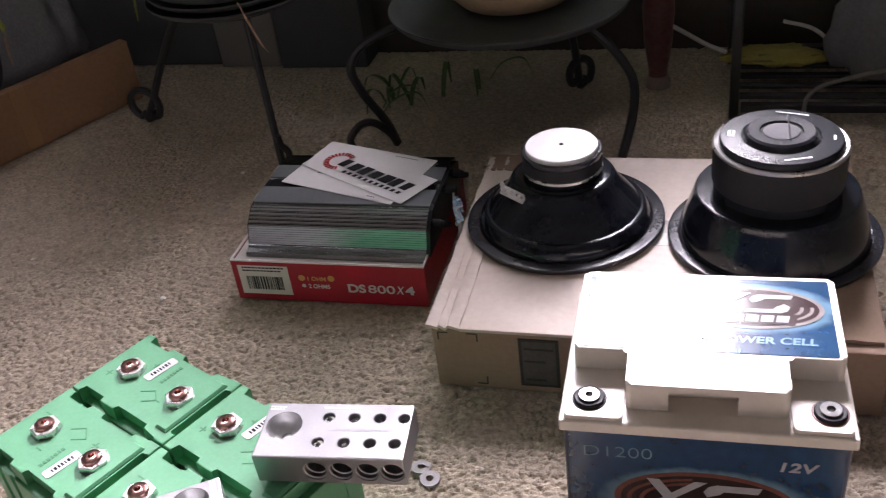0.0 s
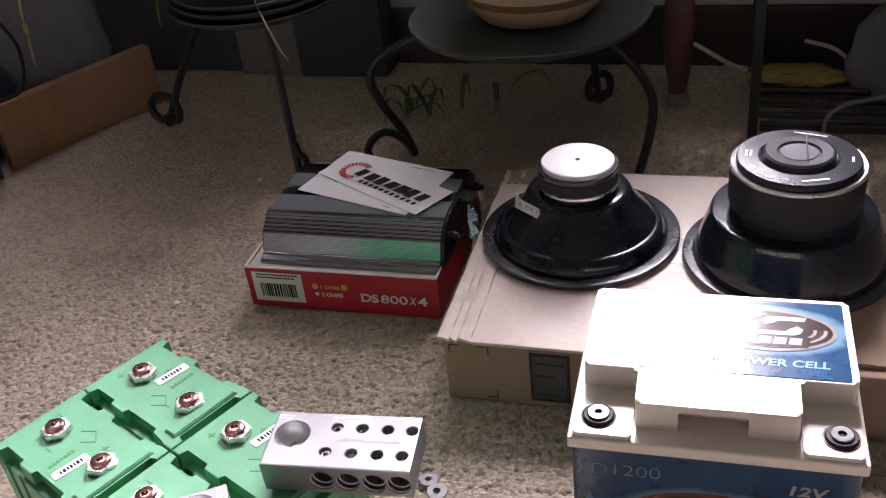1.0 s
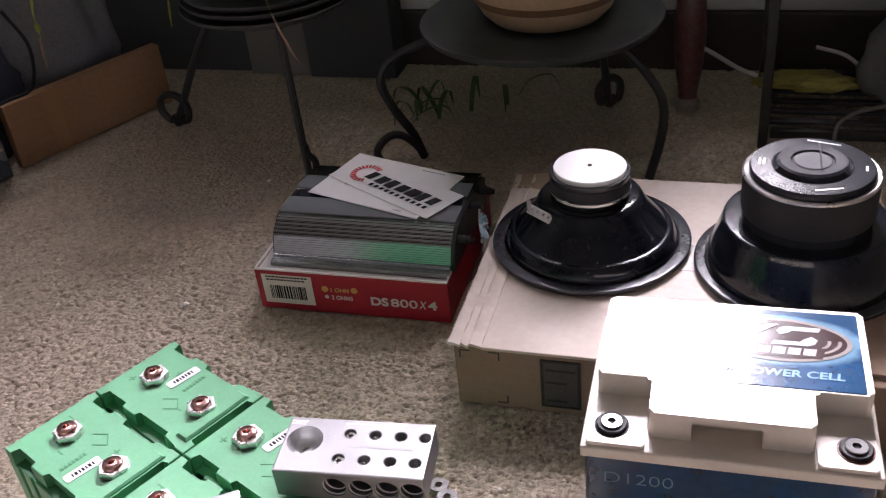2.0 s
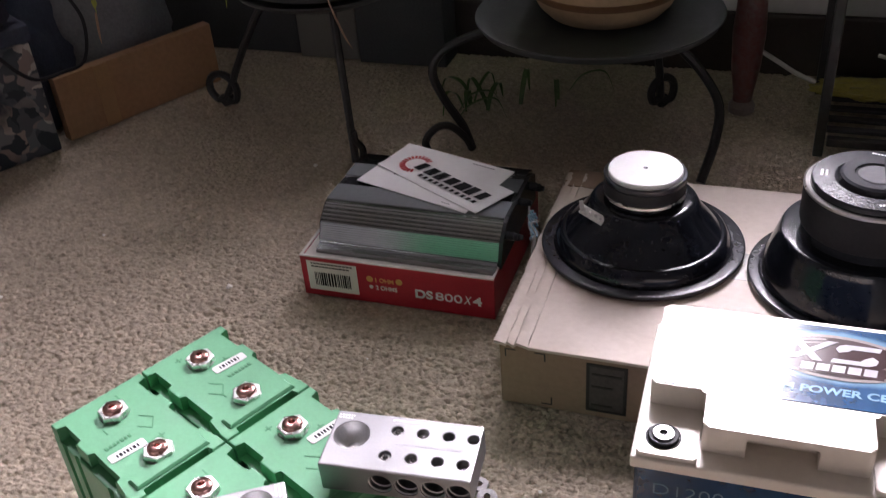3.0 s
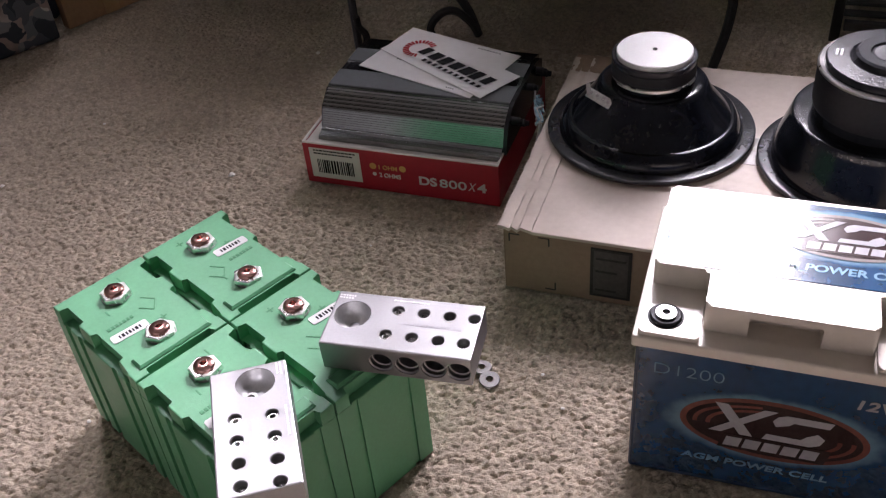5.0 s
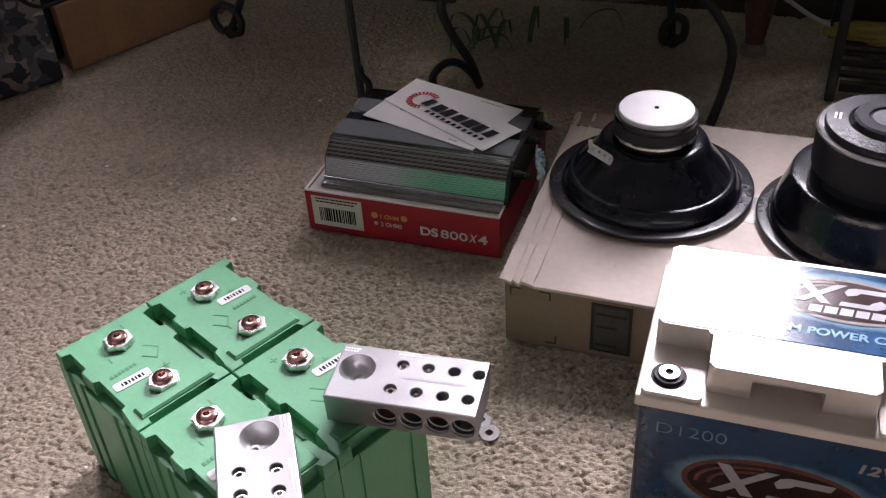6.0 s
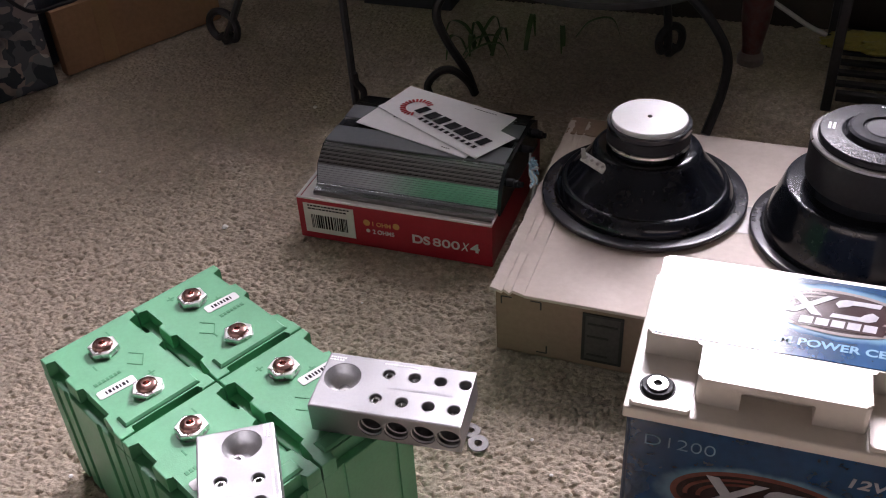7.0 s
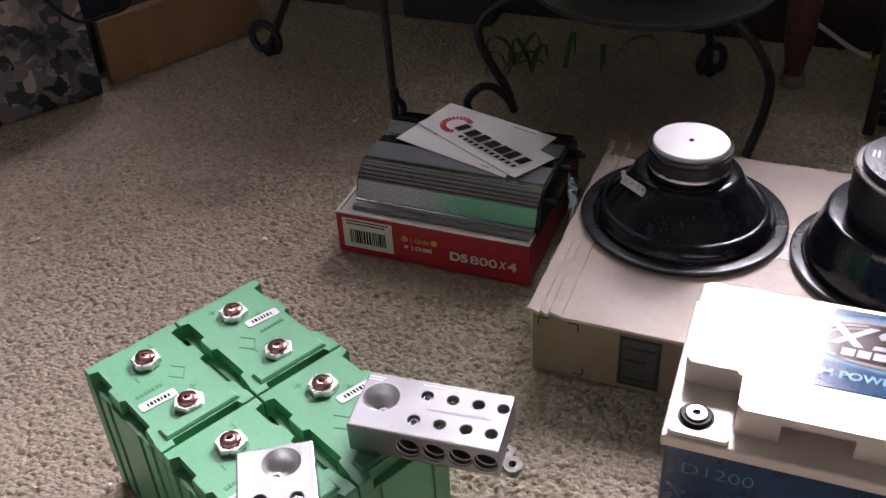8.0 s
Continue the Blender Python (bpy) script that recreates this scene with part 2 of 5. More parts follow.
YELLOW = surface("faded_yellow_plastic", (0.33, 0.29, 0.06), 0.5, var=0.25, coarse=30, bump=0.2, grain=240)
CORD_WHITE = surface("white_cord", (0.45, 0.45, 0.44), 0.5, var=0.12)
CORD_BLUE = surface("blue_white_wire_bundle", (0.32, 0.50, 0.62), 0.5, var=0.25)
WASHER = surface("dull_zinc", (0.17, 0.167, 0.163), 0.42, metal=1.0, var=0.2, coarse=90, fine=400, bump=0.05)
LINT = surface("pale_lint", (0.8, 0.78, 0.74), 0.9, var=0.1)
GLASS = bpy.data.materials.new("window_glass")
GLASS.use_nodes = True
gp = GLASS.node_tree.nodes["Principled BSDF"]
gp.inputs["Transmission Weight"].default_value, gp.inputs["Roughness"].default_value = 1.0, 0.0
gp.inputs["IOR"].default_value = 1.45


# ---------------------------------------------------------------- mesh helpers
def finish(name, bm, material, smooth=30):
    bmesh.ops.recalc_face_normals(bm, faces=bm.faces)
    me = bpy.data.meshes.new(name)
    bm.to_mesh(me)
    bm.free()
    me.materials.append(material)
    if smooth:
        me.shade_smooth()
        me.set_sharp_from_angle(angle=radians(smooth))
        middle = sorted(p.area for p in me.polygons)[len(me.polygons) // 2]
        for p in me.polygons:
            if len(p.vertices) > 4 or p.area > max(25 * middle, 2e-5):
                p.use_smooth = False
    return me


def part(name, bm, material, parent, label="", m=None, smooth=30):
    ob = new(name, finish(name, bm, material, smooth))
    ob.parent = parent
    if m is not None:
        ob.matrix_basis = m
    return tagged(ob, label)


def thing(name, m, label, category, group=""):
    ob = new(name)
    ob.empty_display_size = 0.02
    ob.matrix_basis = m
    return tagged(ob, label, category, group)


def solo(name, bm, material, m, label, category, group="", kind="", smooth=30):
    ob = new(name, finish(name, bm, material, smooth))
    ob.matrix_basis = m
    return tagged(ob, label, category, group, kind)


def add_box(bm, x0, x1, y0, y1, z0, z1, bevel=0.0, segments=2, m=None):
    made = bmesh.ops.create_cube(bm, size=1.0)
    vs = made["verts"]
    bmesh.ops.scale(bm, vec=(x1 - x0, y1 - y0, z1 - z0), verts=vs)
    bmesh.ops.translate(bm, vec=((x0 + x1) / 2, (y0 + y1) / 2, (z0 + z1) / 2), verts=vs)
    if bevel:
        edges = list({e for v in vs for e in v.link_edges})
        out = bmesh.ops.bevel(bm, geom=edges, offset=bevel, segments=segments, profile=0.6, affect="EDGES")
        vs = list({v for f in out["faces"] for v in f.verts} | {v for v in vs if v.is_valid})
    if m is not None:
        bmesh.ops.transform(bm, matrix=m, verts=[v for v in vs if v.is_valid])
    return bm


def box(*args, **kw):
    return add_box(bmesh.new(), *args, **kw)


def add_prism(bm, outline, z0, z1, bevel=0.0, segments=2, top_only=True, m=None):
    """An outline in the plane, raised from z0 to z1."""
    low = [bm.verts.new((x, y, z0)) for x, y in outline]
    high = [bm.verts.new((x, y, z1)) for x, y in outline]
    n = len(outline)
    bm.faces.new(high)
    bm.faces.new(low[::-1])
    for i in range(n):
        bm.faces.new((low[i], low[(i + 1) % n], high[(i + 1) % n], high[i]))
    vs = low + high
    if bevel:
        hs = set(high)
        edges = [e for v in high for e in v.link_edges if e.other_vert(v) in hs] if top_only else [e for v in vs for e in v.link_edges]
        out = bmesh.ops.bevel(bm, geom=list(set(edges)), offset=bevel, segments=segments, profile=0.5, affect="EDGES", clamp_overlap=True)
        vs = list({v for f in out["faces"] for v in f.verts} | {v for v in vs if v.is_valid})
    if m is not None:
        bmesh.ops.transform(bm, matrix=m, verts=vs)
    return bm


def prism(*args, **kw):
    return add_prism(bmesh.new(), *args, **kw)


def ellipse(cx, cy, rx, ry, n=40, turn=0.0):
    return [(cx + rx * math.cos(a) * math.cos(turn) - ry * math.sin(a) * math.sin(turn), cy + rx * math.cos(a) * math.sin(turn) + ry * math.sin(a) * math.cos(turn)) for a in (2 * math.pi * k / n for k in range(n))]


def add_lathe(bm, profile, n=64, m=None):
    """Turns (radius, height) pairs about z."""
    rings, vs = [], []
    for r, z in profile:
        if r < 1e-6:
            ring = [bm.verts.new((0, 0, z))]
        else:
            ring = [bm.verts.new((r * math.cos(2 * math.pi * k / n), r * math.sin(2 * math.pi * k / n), z)) for k in range(n)]
        rings.append(ring)
        vs += ring
    for a, b in zip(rings, rings[1:]):
        for k in range(n):
            quad = [a[k % len(a)], a[(k + 1) % len(a)], b[(k + 1) % len(b)], b[k % len(b)]]
            quad = list(dict.fromkeys(quad))
            if len(quad) > 2:
                bm.faces.new(quad)
    if m is not None:
        bmesh.ops.transform(bm, matrix=m, verts=vs)
    return bm


def lathe(*args, **kw):
    return add_lathe(bmesh.new(), *args, **kw)


def smooth_path(points, steps=8):
    """A soft curve through the given points."""
    ps = [Vector(p) for p in points]
    ps = [ps[0] * 2 - ps[1], *ps, ps[-1] * 2 - ps[-2]]
    out = []
    for a, b, c, d in zip(ps, ps[1:], ps[2:], ps[3:]):
        for k in range(steps):
            t = k / steps
            out.append(0.5 * (2 * b + (c - a) * t + (2 * a - 5 * b + 4 * c - d) * t * t + (3 * b - a - 3 * c + d) * t ** 3))
    return out + [ps[-2]]


def add_tube(bm, points, radius, n=8, steps=8):
    path = smooth_path(points, steps) if steps else [Vector(p) for p in points]
    rings = []
    side = None
    for i, p in enumerate(path):
        way = (path[min(i + 1, len(path) - 1)] - path[max(i - 1, 0)]).normalized()
        side = way.orthogonal().normalized() if side is None else (side - way * side.dot(way)).normalized()
        up = way.cross(side)
        r = radius(i / (len(path) - 1)) if callable(radius) else radius
        rings.append([bm.verts.new(p + (side * math.cos(2 * math.pi * k / n) + up * math.sin(2 * math.pi * k / n)) * r) for k in range(n)])
    for a, b in zip(rings, rings[1:]):
        for k in range(n):
            bm.faces.new((a[k], a[(k + 1) % n], b[(k + 1) % n], b[k]))
    bm.faces.new(rings[0][::-1])
    bm.faces.new(rings[-1])
    return bm


def tube(*args, **kw):
    return add_tube(bmesh.new(), *args, **kw)


def writing(name, text, size, material, parent, m, label="", width=None, slant=0.0, bold=0.0, raise_=0.0003):
    """Raised lettering in the built-in font, as a mesh part; m lays its plane, x along the line."""
    data = bpy.data.curves.new(name, "FONT")
    data.body, data.size, data.extrude, data.shear, data.offset = text, size, raise_, slant, bold
    data.align_x, data.align_y = "LEFT", "BOTTOM_BASELINE"
    tmp = new("tmp", data)
    bpy.context.view_layer.update()
    me = bpy.data.meshes.new_from_object(tmp.evaluated_get(bpy.context.evaluated_depsgraph_get()))
    bpy.data.objects.remove(tmp)
    me.materials.clear()
    me.materials.append(material)
    if width:
        xs = [v.co.x for v in me.vertices]
        k = width / (max(xs) - min(xs))
        for v in me.vertices:
            v.co.x = (v.co.x - min(xs)) * k
    ob = new(name, me)
    ob.parent = parent
    ob.matrix_basis = m
    return tagged(ob, label)


def bars(outlines, height, z=0.0):
    """Flat printed shapes, a hair proud of the surface they lie on."""
    bm = bmesh.new()
    for o in outlines:
        add_prism(bm, o, z, z + height)
    return bm


def slab(x0, y0, x1, y1, lean=0.0):
    return [(x0, y0), (x1, y0), (x1 + lean, y1), (x0 + lean, y1)]


def part_each(name, outlines, height, z, material, parent, m=None, label=""):
    """Printed shapes, each a part of its own."""
    for o in outlines:
        part(name, bars([o], height, z), material, parent, label, m=m, smooth=0)


UPRIGHT = pose(0, 0, 0, 90, 0, 0)      # lays a drawing on a front face


def cut(bm, cutter, material_name):
    """Takes the cutter's volume away from bm."""
    objs = []
    for b in (bm, cutter):
        bmesh.ops.recalc_face_normals(b, faces=b.faces)
        me = bpy.data.meshes.new("tmp")
        b.to_mesh(me)
        b.free()
        objs.append(new("tmp", me))
    mod = objs[0].modifiers.new("cut", "BOOLEAN")
    mod.operation, mod.solver, mod.object = "DIFFERENCE", "EXACT", objs[1]
    bpy.context.view_layer.update()
    me = bpy.data.meshes.new_from_object(objs[0].evaluated_get(bpy.context.evaluated_depsgraph_get()))
    out = bmesh.new()
    out.from_mesh(me)
    for o in objs:
        bpy.data.objects.remove(o)
    return out


# ---------------------------------------------------------------- the room
def lattice_noise(x, y, size, seed):
    """Smooth noise between 0 and 1 on a lattice of that size, for whole arrays."""
    rng = np.random.default_rng(seed)
    table = rng.random((256, 256))
    gx, gy = x / size, y / size
    ix, iy = np.floor(gx).astype(int), np.floor(gy).astype(int)
    fx, fy = gx - ix, gy - iy
    fx, fy = fx * fx * (3 - 2 * fx), fy * fy * (3 - 2 * fy)
    a, b = table[ix % 256, iy % 256], table[(ix + 1) % 256, iy % 256]
    c, d = table[ix % 256, (iy + 1) % 256], table[(ix + 1) % 256, (iy + 1) % 256]
    return (a * (1 - fx) + b * fx) * (1 - fy) + (c * (1 - fx) + d * fx) * fy


def build_floor():
    step = 0.0018
    us = np.concatenate([np.linspace(-2.2, -1.12, 14)[:-1], np.arange(-1.12, 0.46, step), np.linspace(0.465, 1.6, 60)])
    vs = np.concatenate([np.linspace(-2.0, 0.22, 14)[:-1], np.arange(0.22, 1.20, step), np.arange(1.202, 1.53, 0.0045), [1.54, 1.66]])
    U, V = np.meshgrid(us, vs)
    # tufts: round caps on a jittered lattice, here and there one pressed down
    pitch = 0.0050
    gu, gv = np.floor(U / pitch).astype(int), np.floor(V / pitch).astype(int)
    rng = np.random.default_rng(11)
    jx, jy, tall = rng.random((256, 256)), rng.random((256, 256)), rng.random((256, 256))
    tall = np.where(tall < 0.13, 0.1, 0.62 + 0.5 * tall)
    h = np.zeros_like(U)
    for du in (-1, 0, 1):
        for dv in (-1, 0, 1):
            a, b = (gu + du) % 256, (gv + dv) % 256
            cx, cy = (gu + du + 0.15 + 0.7 * jx[a, b]) * pitch, (gv + dv + 0.15 + 0.7 * jy[a, b]) * pitch
            d = np.hypot(U - cx, V - cy) / 0.0041
            h = np.maximum(h, 0.0037 * tall[a, b] * np.sqrt(np.clip(1 - d * d, 0, 1)))
    h = h + 0.0014 * lattice_noise(U, V, 0.0027, 2) + 0.0022 * lattice_noise(U, V, 0.045, 3) - 0.0068
    co = np.stack([U, V, h], -1).reshape(-1, 3)
    nu, nv = len(us), len(vs)
    i = np.arange(nu * nv).reshape(nv, nu)
    quads = np.stack([i[:-1, :-1], i[:-1, 1:], i[1:, 1:], i[1:, :-1]], -1).reshape(-1, 4)
    me = bpy.data.meshes.new("floor")
    me.vertices.add(len(co))
    me.vertices.foreach_set("co", co.ravel())
    me.loops.add(quads.size)
    me.loops.foreach_set("vertex_index", quads.ravel())
    me.polygons.add(len(quads))
    me.polygons.foreach_set("loop_start", np.arange(0, quads.size, 4))
    me.polygons.foreach_set("loop_total", np.full(len(quads), 4))
    me.update()
    me.validate()
    me.materials.append(CARPET)
    me.shade_flat()
    ob = new("floor", me)
    ob.matrix_basis = ROOM
    tagged(ob, "beige-brown short-pile carpet with flecked yarn", "carpet", kind="structure")


build_floor()


def wall(name, x0, x1, y0, y1, z0, z1, label="plain grey painted wall", material=None):
    solo(name, box(x0, x1, y0, y1, z0, z1), material or WALL, ROOM, label, "wall", kind="structure", smooth=0)


V0, V1 = WALL_V, WALL_V + 0.12
bm = bmesh.new()
(UA, UB, ZA, ZB), (UC, UD, ZC, ZD) = WINDOWS
for u0, u1, z0, z1 in ((-2.2, UC, -0.02, 2.4), (UD, UA, -0.02, 2.4), (UB, 1.6, -0.02, 2.4), (UA, UB, -0.02, ZA), (UA, UB, ZB, 2.4), (UC, UD, -0.02, ZC), (UC, UD, ZD, 2.4)):
    add_box(bm, u0, u1, V0, V1, z0, z1)
solo("wall_north", bm, WALL, ROOM, "grey painted wall with two window openings, the high one added", "wall", kind="structure", smooth=0)
wall("wall_west", -2.32, -2.2, -2.0, V1, -0.02, 2.4)
wall("wall_east", 1.6, 1.72, -2.0, V1, -0.02, 2.4)
wall("wall_south", -2.2, 1.6, -2.12, -2.0, -0.02, 2.4)
solo("ceiling", box(-2.32, 1.72, -2.12, V1, 2.4, 2.5), CEIL, ROOM, "plain white painted ceiling", "ceiling", kind="structure", smooth=0)
bm = box(-2.2, 1.6, V0 - 0.014, V0 - 0.001, -0.01, 0.095, bevel=0.004)
solo("baseboard", bm, DARKWOOD, ROOM, "dark stained wooden baseboard along the wall", "baseboard", kind="structure")

# unseen sills: the deep one is shaped to shade the floor near the wall
for name, (u0, u1, WIN_Z0, WIN_Z1), ledge in zip(("window_1", "added_window"), WINDOWS, (0.095, 0.012)):
    win = thing(name, ROOM, "unseen white-framed window full of stand-in daylight", "window")
    win["kind"] = "structure"
    for piece, x0, x1, z0, z1 in (("frame_side", u0, u0 + 0.012, WIN_Z0, WIN_Z1), ("frame_side", u1 - 0.012, u1, WIN_Z0, WIN_Z1), ("frame_rail", u0 + 0.012, u1 - 0.012, WIN_Z0, WIN_Z0 + 0.03), ("frame_rail", u0 + 0.012, u1 - 0.012, WIN_Z1 - 0.03, WIN_Z1)):
        part(piece, box(x0, x1, V0 + 0.03, V0 + 0.07, z0, z1, bevel=0.004), FRAME_W, win)
    pane = part("pane", box(u0 + 0.012, u1 - 0.012, V0 + 0.048, V0 + 0.052, WIN_Z0 + 0.03, WIN_Z1 - 0.03), GLASS, win, smooth=0)
    pane.visible_shadow = False
    part("unseen_sill", box(u0 - 0.03, u1 + 0.03, V0 - ledge, V0 + 0.03, WIN_Z0 - 0.03, WIN_Z0, bevel=0.006), FRAME_W, win)


# ---------------------------------------------------------------- green battery cells
CELL_TURN = -42.8
CELL_L, CELL_W, CELL_H = 0.1255, 0.0828, 0.1300


def notched(l, w):
    """The lid's outline: two slots along each long side, one along an end."""
    n = 0.0085
    side = [(-l, w), (-0.053, w), (-0.053, w - n), (-0.026, w - n), (-0.026, w - 0.0025), (-0.007, w - 0.0025), (-0.007, w - n), (0.034, w - n), (0.034, w - 0.0025), (l - 0.012, w - 0.0025), (l - 0.012, w)]
    top = side[:]
    bottom = [(x, -y) for x, y in side[::-1]]
    end = [(l, w), (l, w - 0.012), (l - 0.007, w - 0.012), (l - 0.007, -w + 0.012), (l, -w + 0.012), (l, -w)]
    return (top + end + bottom)[::-1]


def body_outline(l, w):
    g, d = 0.004, 0.0022
    pts = []
    for x in (-0.046, -0.026, 0.026, 0.046):
        pts += [(x - g, w), (x - g, w - d), (x + g, w - d), (x + g, w)]
    top = [(-l, w), *pts, (l, w)]
    end = [(l, 0.027), (l - 0.0016, 0.027), (l - 0.0016, 0.022), (l, 0.022), (l, -0.022), (l - 0.0016, -0.022), (l - 0.0016, -0.027), (l, -0.027)]
    bottom = [(x, -y) for x, y in top[::-1]]
    start = [(-x, -y) for x, y in end]
    return (top + end + bottom + start)[::-1]


def hex_nut(bm, r, z0, z1):
    outline = [(r * math.cos(math.pi * k / 3), r * math.sin(math.pi * k / 3)) for k in range(6)]
    return add_prism(bm, outline, z0, z1, bevel=0.0012)


def build_cell(m, label, flip):
    cell = thing("battery_cell", m, label, "battery", "pack of battery cells")
    l, w = CELL_L / 2, CELL_W / 2
    part("case", prism(body_outline(l, w), 0.0, CELL_H - 0.013, bevel=0.0012), GREEN, cell, smooth=25)
    part("lid", prism(notched(l, w - 0.0005), CELL_H - 0.013, CELL_H, bevel=0.0010), GREEN, cell, smooth=25)
    ridge = bmesh.new()
    add_prism(ridge, [(l - 0.0205, -w + 0.0095), (l - 0.0075, -w + 0.0095), (l - 0.0075, w - 0.0095), (l - 0.0205, w - 0.0095)], CELL_H, CELL_H + 0.0026, bevel=0.0016, segments=1)
    part("end_ridge", ridge, GREEN, cell, smooth=0)
    for sx in (-1, 1):
        x = sx * 0.0335
        nut = part("nut", hex_nut(bmesh.new(), 0.0126, CELL_H, CELL_H + 0.0054), BRIGHT_NUT, cell, "bright hexagonal steel nut", m=pose(x, 0, 0, 0, 0, 17 * sx + 9))
        base = lathe([(0.0, CELL_H), (0.0118, CELL_H), (0.0118, CELL_H + 0.0012), (0.0, CELL_H + 0.0012)], n=32)
        part("washer", base, STEEL, cell, m=pose(x, 0, 0))
        z = CELL_H + 0.0054
        bolt = lathe([(0.0079, z - 0.0004), (0.0082, z + 0.0010), (0.0074, z + 0.0024), (0.0055, z + 0.0034), (0.0028, z + 0.0035), (0.0023, z + 0.0029), (0.0021, z + 0.0008), (0.0, z + 0.0006)], n=32)
        part("bolt", bolt, COPPER, cell, "rosy copper bolt with a socket", m=pose(x, 0, 0))
    z = CELL_H + 0.0002
    # sticker with a code of bars, beside one bolt
    sticker = part("sticker", prism([(-0.0138, -0.0048), (0.0138, -0.0048), (0.0152, -0.0034), (0.0152, 0.0034), (0.0138, 0.0048), (-0.0138, 0.0048), (-0.0152, 0.0034), (-0.0152, -0.0034)], 0.0, 0.0004), STICKER, cell, "white sticker with small black bars", m=pose(-0.0125 * flip, 0.0150 * flip, z, 0, 0, 86 if flip > 0 else -94))
    rng = random.Random(3)
    xs, shapes = -0.0095, []
    for wd in (0.0014, 0.0022, 0.0012, 0.0018, 0.0014, 0.0022, 0.0012):
        shapes.append(slab(xs, -0.0018, xs + wd, 0.0022))
        xs += wd + 0.0012
    part_each("code_bar", shapes, 0.0001, 0.0004, BLACK_PRINT, sticker)
    # embossed signs and lozenges
    marks = []
    for sx, plus in ((-1, flip > 0), (1, flip < 0)):
        for dx, dy in ((-0.016, -0.012), (0.014, 0.016)):
            cx, cy = sx * 0.0335 + dx, dy * flip
            marks.append(slab(cx - 0.0032, cy - 0.0006, cx + 0.0032, cy + 0.0006))
            if plus:
                marks.append(slab(cx - 0.0006, cy - 0.0032, cx + 0.0006, cy - 0.0007))
                marks.append(slab(cx - 0.0006, cy + 0.0007, cx + 0.0006, cy + 0.0032))
    for k, (cx, cy) in enumerate(((0.006 * flip, -0.012 * flip),)):
        r = 0.0105
        corners = [(cx - r, cy), (cx, cy + r * 0.7), (cx + r, cy), (cx, cy - r * 0.7)]
        for (ax, ay), (bx, by) in zip(corners, corners[1:]):
            dx, dy = bx - ax, by - ay
            n = math.hypot(dx, dy)
            ox, oy = -dy / n * 0.0005, dx / n * 0.0005
            marks.append([(ax - ox, ay - oy), (bx - ox, by - oy), (bx + ox, by + oy), (ax + ox, ay + oy)])
    x = -0.036
    for wd in (0.0022, 0.0018, 0.0024, 0.0016, 0.0022, 0.0020, 0.0024):
        marks.append(slab(0.0000 * flip, (x + 0.040) * flip, 0.0034 * flip, (x + wd + 0.040) * flip, 0.0))
        x += wd + 0.0013
    bm = bmesh.new()
    for k, o in enumerate(marks):
        add_prism(bm, o, CELL_H - 0.0004, CELL_H + 0.00025 + 0.00001 * k)
    tagged(part("embossing", bm, GREEN_MARK, cell, smooth=0), kind="stuff")
    return cell


CELL_MID = pose(-0.2030, 0.5430, 0.0, 0, 0, CELL_TURN)
for al, be, flip, label in (
    (-1, 1, 1, "green plastic battery cell with two copper bolts"),
    (-1, -1, -1, "green plastic battery cell, its sticker facing outward"),
    (1, 1, 1, "green plastic battery cell under an aluminium block"),
    (1, -1, -1, "green plastic battery cell half hidden by a block"),
):
    # local x runs along the pack, local y towards the farther row
    build_cell(CELL_MID @ pose(al * 0.0635, be * 0.0418, 0, 0, 0, 0), label, flip)


# ---------------------------------------------------------------- aluminium distribution blocks
BL, BW, BH = 0.1095, 0.0525, 0.0262


